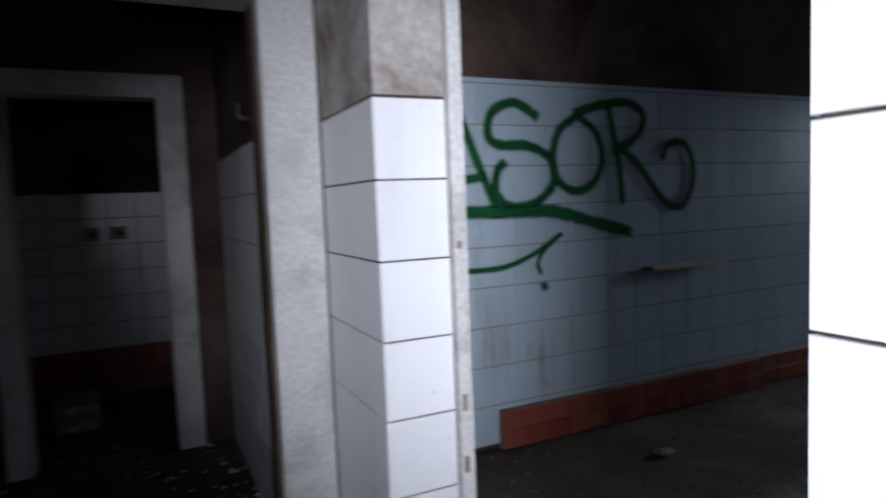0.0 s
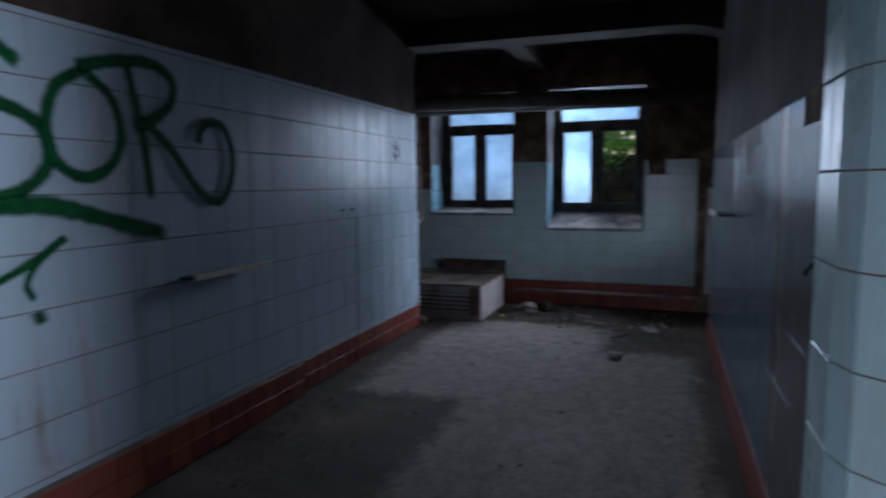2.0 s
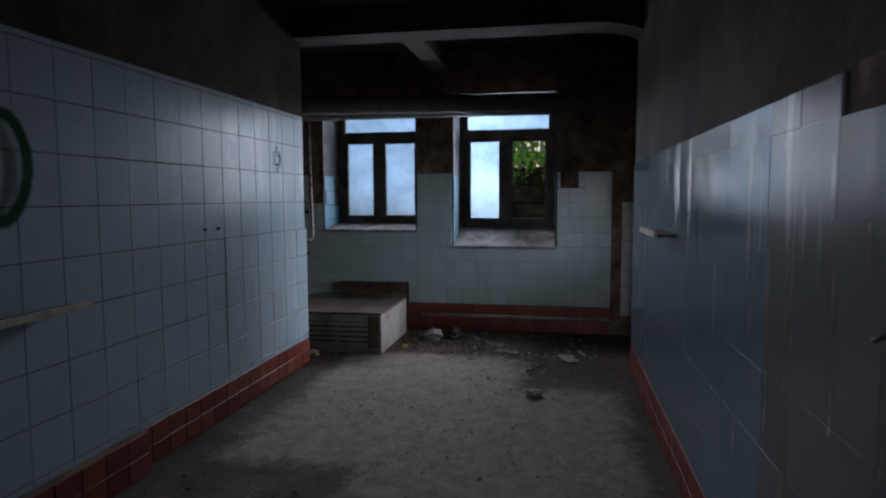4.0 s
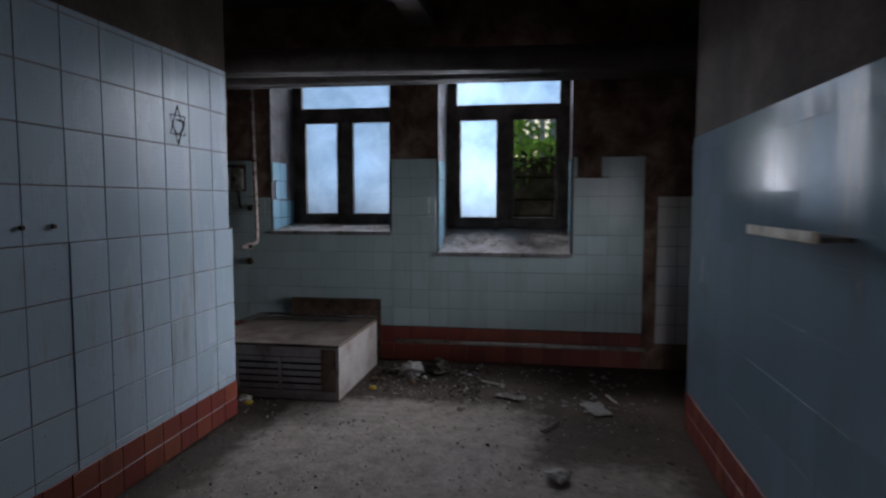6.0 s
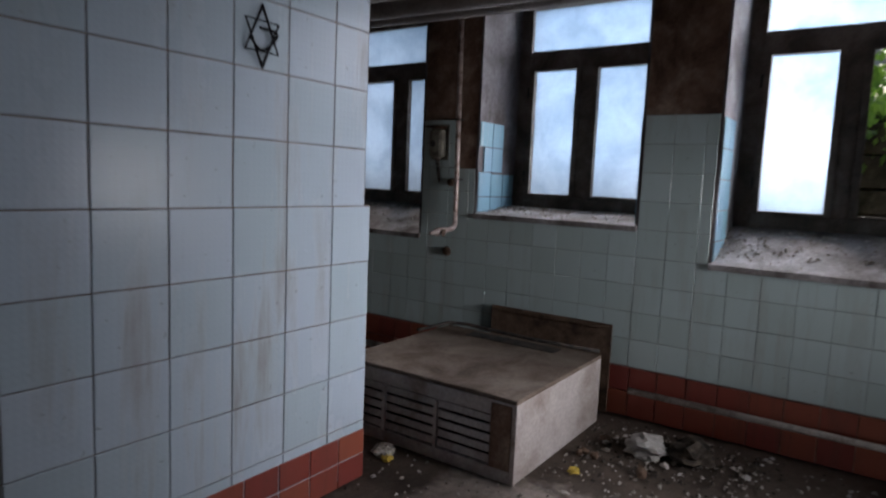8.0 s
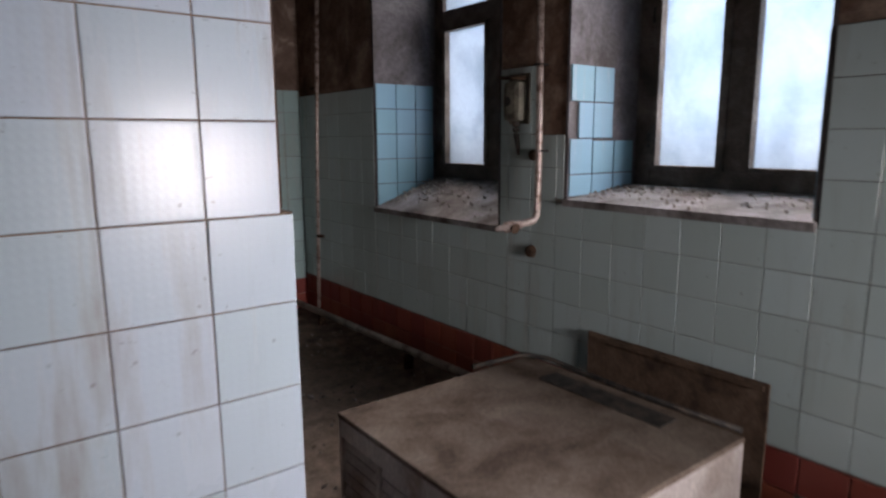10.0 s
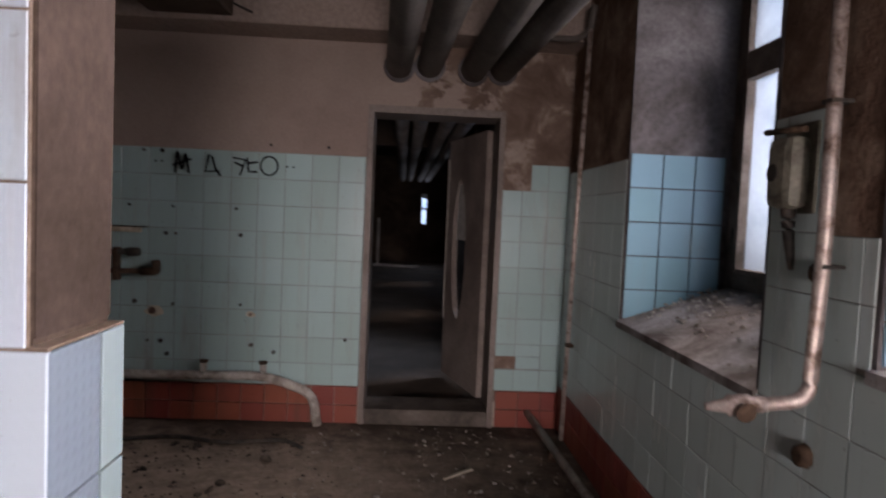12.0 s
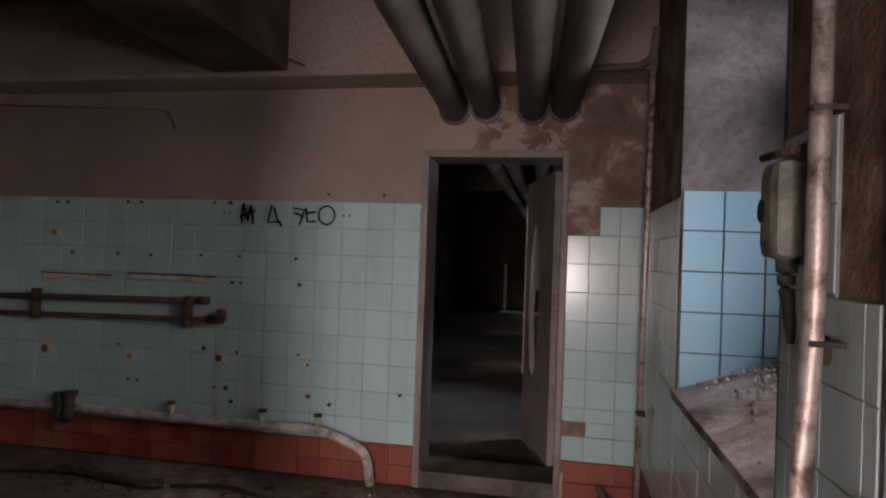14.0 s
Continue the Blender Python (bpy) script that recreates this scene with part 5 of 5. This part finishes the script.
for a, b, s in ((0.84, 1.88, 0.90), (2.29, 3.28, 1.06), (3.78, 4.87, 0.90)):
    rng = random.Random(int(a * 10))
    vs, fs = [], []
    for _ in range(230):
        u = rng.random() ** 0.6
        cx, cy, r = WX + 0.02 + u * 0.40, rng.uniform(a, b), rng.uniform(0.003, 0.014)
        if rng.random() < 0.5:
            cy = b - (b - a) * 0.5 * rng.random() ** 2
        base = 0.885 + (1.064 - 0.885) * (cx - WX) / 0.457 if s < 1 else 1.047 + (1.094 - 1.047) * (cx - WX) / 0.457
        k = len(vs)
        for q in range(5):
            t = q * 1.257 + u
            vs.append((cx + r * rng.uniform(0.6, 1.1) * math.cos(t), cy + r * rng.uniform(0.6, 1.1) * math.sin(t), base - 0.002))
        vs.append((cx, cy, base + r * 0.9))
        fs += [(k + q, k + (q + 1) % 5, k + 5) for q in range(5)]
    me = bpy.data.meshes.new("sill_debris")
    me.from_pydata(vs, [], fs)
    me.materials.append(RUBBISH)
    tagged(new("sill_debris", me), "crumbled plaster lying on the window sill", "debris", kind="stuff")
rubble("plaster_lump", "pale lump of fallen plaster on the floor", "rubble", 22, 6.6, 7.6, 0.5, 2.2, (0.012, 0.03), RUBBISH, 31)
rubble("plaster_lump", "dark lump of rubble on the floor", "rubble", 14, 2.4, 7.6, 0.4, 2.7, (0.008, 0.022), DARK_RUBBISH, 32)
rubble("plaster_lump", "pale lump of fallen plaster on the floor", "rubble", 14, 6.4, 7.6, 3.6, 5.8, (0.012, 0.03), RUBBISH, 33)
rubble("plaster_lump", "dark lump of rubble on the floor", "rubble", 16, 4.2, 6.4, 4.6, 5.8, (0.015, 0.045), DARK_RUBBISH, 34)


def crumpled(name, label, category, x, y, s, mat, seed, z=0.0, sq=0.55):
    rng = random.Random(seed)
    b = bmesh.new()
    bmesh.ops.create_icosphere(b, subdivisions=3, radius=s)
    for v in b.verts:
        k = 1 + 0.45 * noise.noise(v.co * (1.9 / s) + Vector((seed, 0, 0))) + 0.32 * noise.noise(v.co * (4.6 / s))
        v.co *= k
        v.co.z = v.co.z * sq + s * sq * 0.75
    bmesh.ops.transform(b, verts=b.verts, matrix=pose(x, y, z, 0, 0, rng.uniform(0, 360)))
    return tagged(link_mesh(name, b, mat), label, category)


crumbs("plaster_crumbs", "pale flakes and crumbs beside the cabinet", "crumbs", 260, 6.75, 7.7, 1.55, 2.33, (0.004, 0.013), RUBBISH, 6)
crumbs("grit", "dark earth and crumbs beside the cabinet", "grit", 520, 6.75, 7.7, 1.45, 2.33, (0.005, 0.018), DARK_RUBBISH, 7)
crumbs("paint_flakes", "pale paint flakes under the windows", "flakes", 110, 6.7, 7.7, 0.45, 1.6, (0.008, 0.024), PAPER, 8)
rubble("plaster_lump", "grey lump of fallen plaster by the cabinet", "rubble", 9, 7.0, 7.6, 1.85, 2.32, (0.015, 0.032), RUBBISH, 35, 0.5)
rubble("brick_piece", "broken brown brick piece by the cabinet", "rubble", 5, 7.1, 7.6, 1.85, 2.3, (0.025, 0.045), BOARD, 36, 0.6)
crumbs("grit", "dark broken earth below the drain pipe", "grit", 900, 4.3, 6.5, 4.6, 5.75, (0.004, 0.013), DARK_RUBBISH, 9)
crumpled("plastic_bag", "crumpled pale plastic bag beside the cabinet", "bag", 7.35, 2.0, 0.095, PAPER, 3)
crumpled("dark_rag", "dark crumpled rag beside the plastic bag", "rag", 7.42, 1.82, 0.10, DARK_RUBBISH, 5)
crumpled("yellow_wrapper", "small yellow wrapper on the floor", "wrapper", 6.95, 2.2, 0.025, YELLOW, 6)
crumpled("yellow_wrapper", "small yellow wrapper on the floor", "wrapper", 6.52, 2.9, 0.025, YELLOW, 7)
crumpled("plaster_lump", "pale lump of plaster by the cabinet", "rubble", 6.55, 2.95, 0.05, RUBBISH, 8)
crumpled("crumpled_paper", "crumpled white paper on the floor", "paper", 5.73, 0.97, 0.055, PAPER, 9, 0, 0.4)
crumpled("crumpled_paper", "crumpled white paper on the floor", "paper", 2.75, 2.35, 0.045, PAPER, 10, 0, 0.4)
crumpled("crumpled_paper", "crumpled grey paper near the wall end", "paper", 5.9, 3.9, 0.07, RUBBISH, 12, 0, 0.6)


def sheet(name, label, category, x, y, w, d, rz, mat, seed, z=0.006):
    rng = random.Random(seed)
    b = bmesh.new()
    bmesh.ops.create_grid(b, x_segments=6, y_segments=4, size=0.5)
    for v in b.verts:
        v.co.x += rng.uniform(-0.06, 0.06)
        v.co.y += rng.uniform(-0.08, 0.08)
    bmesh.ops.transform(b, verts=b.verts, matrix=pose(x, y, z, 0, 0, rz) @ Matrix.Diagonal((w, d, 1, 1)))
    for v in b.verts:
        v.co.z += rng.uniform(0, 0.014)
    r = bmesh.ops.solidify(b, geom=b.faces[:], thickness=0.003)
    return tagged(link_mesh(name, b, mat), label, category)


sheet("torn_sheet", "torn pale paper lying in the dirt", "paper", 6.75, 0.72, 0.22, 0.12, 20, PAPER, 1)
sheet("torn_sheet", "torn grey board lying in the dirt", "board", 6.9, 1.25, 0.20, 0.08, 70, RUBBISH, 2)
sheet("torn_sheet", "torn pale paper lying in the dirt", "paper", 3.15, 1.15, 0.14, 0.10, 10, PAPER, 3)
for k, (x, y, ln, rz) in enumerate(((6.95, 0.6, 0.20, 15), (6.4, 1.0, 0.2, -30), (7.2, 1.4, 0.16, 60), (3.2, 0.9, 0.2, 80), (7.1, 5.2, 0.2, 40))):
    st = thing("stick", "thin splintered wooden stick on the floor", "stick", "sticks")
    part("shaft", boxed(-ln / 2, ln / 2, -0.008, 0.008, 0.002, 0.014, 0.003, pose(x, y, 0, 0, 0, rz)), OLD_WOOD if k % 2 else LEDGE, st)
cb = thing("old_cable", "black cable snaking along the foot of the wall", "cable")
part("cable", tube(smooth_line([(5.2, 5.55, 0.012), (5.5, 5.62, 0.012), (5.8, 5.55, 0.012), (6.1, 5.60, 0.012), (6.25, 5.50, 0.012)]), 0.012, 8), DARK_IRON, cb)
part("cable", tube(smooth_line([(3.9, 5.45, 0.02), (4.4, 5.6, 0.02), (5.0, 5.5, 0.03), (5.15, 5.55, 0.02)]), 0.03, 8), DARK_IRON, cb)
bx = thing("carton", "pale cardboard box in the dark store", "box")
part("carton_body", boxed(-0.25, 0.0, 4.5, 4.75, 0.0, 0.2, 0.006), RUBBISH, bx)
part("carton_flap", boxed(-0.25, 0.0, 4.42, 4.5, 0.19, 0.196, 0.002), RUBBISH, bx)

# ---- tiles ----
S = 0.2215
tiles(wall_left, "-y", LW + 0.009, DWX_E, 4.818, 1.130, 2.045, 0.219, S, TILE_WHITE, (), gap_u=0.0014, us=6.132, vs=0.244)
tiles(wall_left, "-y", LW + 0.009, 4.818, LW_END - 0.031, 1.130, 2.045, 0.219, S, TILE_WHITE, (), gap=0.004, us=6.132, vs=0.244)
tiles(wall_left, "-y", LW + 0.009, DWX_E, 5.037, 0.0225, 1.130, 0.219, S, TILE_WHITE, (), gap_u=0.0014, us=6.132, vs=0.244)
tiles(wall_left, "-y", LW + 0.006, 5.037, LW_END, 0.0225, 1.130, 0.219, S, TILE_WHITE, (), gap=0.004, us=6.132, vs=0.244)
tiles(wall_left, "-y", LW - 0.04, 2.05, 4.16, 0.0, 0.215, 0.15, 0.108, TILE_RED, (), 0.012)
tiles(wall_left, "-y", LW + 0.004, 4.16, LW_END, 0.0, 0.21, 0.15, 0.105, TILE_RED, (), 0.012, us=LW_END)
tagged(link_mesh("skirting_bed", boxed(2.05, 4.16, LW - 0.04, LW + 0.009, 0, 0.215, 0.004), MORTAR), "mortar bed behind the red skirting", "skirting", kind="structure")
tiles(pier_base, "+x", LW_END - 0.009, LW - 0.003, LW_BACK + 0.004, 0.0, 0.21, 0.15, 0.105, TILE_RED, (), 0.012)
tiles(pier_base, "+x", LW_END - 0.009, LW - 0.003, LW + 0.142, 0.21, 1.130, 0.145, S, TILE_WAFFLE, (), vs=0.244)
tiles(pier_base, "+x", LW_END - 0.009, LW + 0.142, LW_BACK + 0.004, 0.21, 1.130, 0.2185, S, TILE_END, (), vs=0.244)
cap = part("cap_strip", boxed(LW_END - 0.030, LW_END - 0.002, LW - 0.001, LW_BACK + 0.004, 1.130, 1.1345, 0.001), MORTAR, pier_base, "broken mortar edge on top")
part("end_coat", boxed(LW_END - 0.0272, LW_END - 0.0235, LW + 0.0095, LW_BACK, 1.144, CEIL), END_COAT, wall_left, "pink plaster on the wall end")

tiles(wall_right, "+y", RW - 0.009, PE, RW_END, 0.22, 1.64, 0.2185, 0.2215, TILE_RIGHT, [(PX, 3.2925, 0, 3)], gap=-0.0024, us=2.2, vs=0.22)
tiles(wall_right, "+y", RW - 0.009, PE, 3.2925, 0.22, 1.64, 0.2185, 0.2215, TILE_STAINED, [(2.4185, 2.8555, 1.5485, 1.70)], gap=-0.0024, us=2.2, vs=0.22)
tiles(wall_right, "+y", RW - 0.006, PE, RW_END, 0.0, 0.22, 0.15, 0.11, TILE_RED, (), 0.012)
tiles(pil, "-x", PX + 0.010, -0.44, PY - PR, 0.032, 2.255, 0.083, PZ, TILE_COLUMN, (), gap=0.004, us=PY - PR, vs=0.032)
tiles(pil, "+y", PY - 0.010, PX + PR, PE, 0.032, 2.255, 0.083, PZ, TILE_COLUMN, (), gap=0.004, us=PX + PR, vs=0.032)

E_T = 0.1545
peel = [(3.30, 3.46, 1.325, 1.7), (3.18, 3.30, 1.34, 1.50), (0.62, 0.80, 1.47, 1.63), (0.20, 0.30, 0.0, 2), (3.30, 3.76, 1.64, 1.8)]
win_cut = [(a - 0.004, b + 0.004, s - 0.006, 3) for _, a, b, s in WINDOWS]
tiles(wall_window, "-x", WX + 0.009, 0.30, EY, 0.275, 1.63, E_T, 0.150, TILE_PALE, win_cut + peel, gap=0.0028, gap_u=0.0016, us=2.265, vs=1.63 - 9 * 0.150)
tiles(wall_window, "-x", WX + 0.009, -0.45, 0.20, 0.20, 1.33, 0.15, 0.150, TILE_PINK, (), us=0.2, vs=0.2)
tiles(wall_window, "-x", WX + 0.006, 0.30, EY, 0.0, 0.275, 0.15, 0.14, TILE_RED, (), 0.012)
for (name, a, b, s), rows in zip(WINDOWS, (1.62, 1.62, 1.655)):
    w = win[name]
    tiles(w, "-y", b - 0.012, WX + 0.01, 8.05 if name == "window_1" else 8.235, s + 0.01, rows, 0.150, 0.156, TILE_BLUE, [(8.08, 8.3, 1.30, 2), (7.7, 7.845, 1.308, 1.464)] if name == "window_2" else (), th=0.008, vs=rows)
    tiles(w, "+y", a + 0.012, WX + 0.01, 8.15, s + 0.01, rows, 0.150, 0.156, TILE_BLUE, (), th=0.008, vs=rows)

G = 0.1635
door_cut = [(DOOR_X0 - 0.003, DOOR_X1 + 0.003, -1, 2.0), (DOOR_X1, 7.545, 1.51, 1.8), (DOOR_X1, 7.50, 0.38, 0.46)]
tiles(wall_end, "-y", EY + 0.009, 3.0, WX, 0.238, 1.675, G, 0.1625, TILE_MINT, door_cut, gap=0.0035, us=6.51, vs=1.675 - 9 * 0.1625)
tiles(wall_end, "-y", EY + 0.006, 3.0, WX, 0.0, 0.238, 0.145, 0.118, TILE_RED, door_cut, 0.012, us=6.51)

tiles(wall_entry, "-x", DWX + 0.009, ENTRY[1], 2.0, 0.0, 1.672, 0.52, 0.218, TILE_PURE, (), us=ENTRY[1], vs=0.146)
tiles(wall_entry, "-y", ENTRY[1] + 0.009, DWX + 0.003, DWX_E - 0.024, 0.0, 1.672, 0.232, 0.218, TILE_PURE, (), us=DWX + 0.003, vs=0.146)
tiles(wall_entry_south, "-x", DWX_R + 0.009, -1.2, ENTRY[0], 0.0, 2.1, 0.218, 0.218, TILE_PURE, (), us=ENTRY[0], vs=0.154)
tiles(wall_entry_south, "+y", ENTRY[0] - 0.009, DWX_R + 0.003, DWX_E, 0.0, 2.1, 0.232, 0.218, TILE_PURE, (), us=DWX_R + 0.003, vs=0.154)
tiles(wall_store_east, "-x", 0.76, 2.19, 3.82, 0.0, 1.672, 0.218, 0.218, TILE_PURE, (), vs=0.146)
tiles(wall_store, "-y", 5.35, -0.9, 0.72, 0.36, 1.55, 0.20, 0.20, TILE_PURE, ())
tiles(wall_store, "-y", 5.347, -0.9, 0.72, 0.0, 0.36, 0.18, 0.18, TILE_RED, (), 0.012)

def grout_bed(parent, facing, plane, u0, u1, v0, v1, holes):
    """The pale joint filling behind a field of tiles."""
    bm = bmesh.new()
    for p, q, s, t in cut([(u0, u1, v0, v1)], holes):
        if facing == "-x":
            box(bm, plane - 0.0055, plane + 0.002, p, q, s, t)
        else:
            box(bm, p, q, plane - 0.0055, plane + 0.002, s, t)
    return part("grout", bm, GROUT, parent)


grout_bed(wall_window, "-x", WX + 0.009, 0.30, EY, 0.275, 1.63, win_cut + peel)
def brown_bed(parent, u0, u1, v0, v1):
    part("grout", boxed(u0, u1, LW + 0.0035, LW + 0.011, v0, v1), MORTAR, parent)


brown_bed(wall_left, DWX_E, LW_END - 0.031, 1.130, 2.045)
brown_bed(wall_left, DWX_E, LW_END - 0.004, 0.22, 1.130)
grout_bed(wall_end, "-y", EY + 0.009, 3.0, WX, 0.238, 1.675, door_cut)
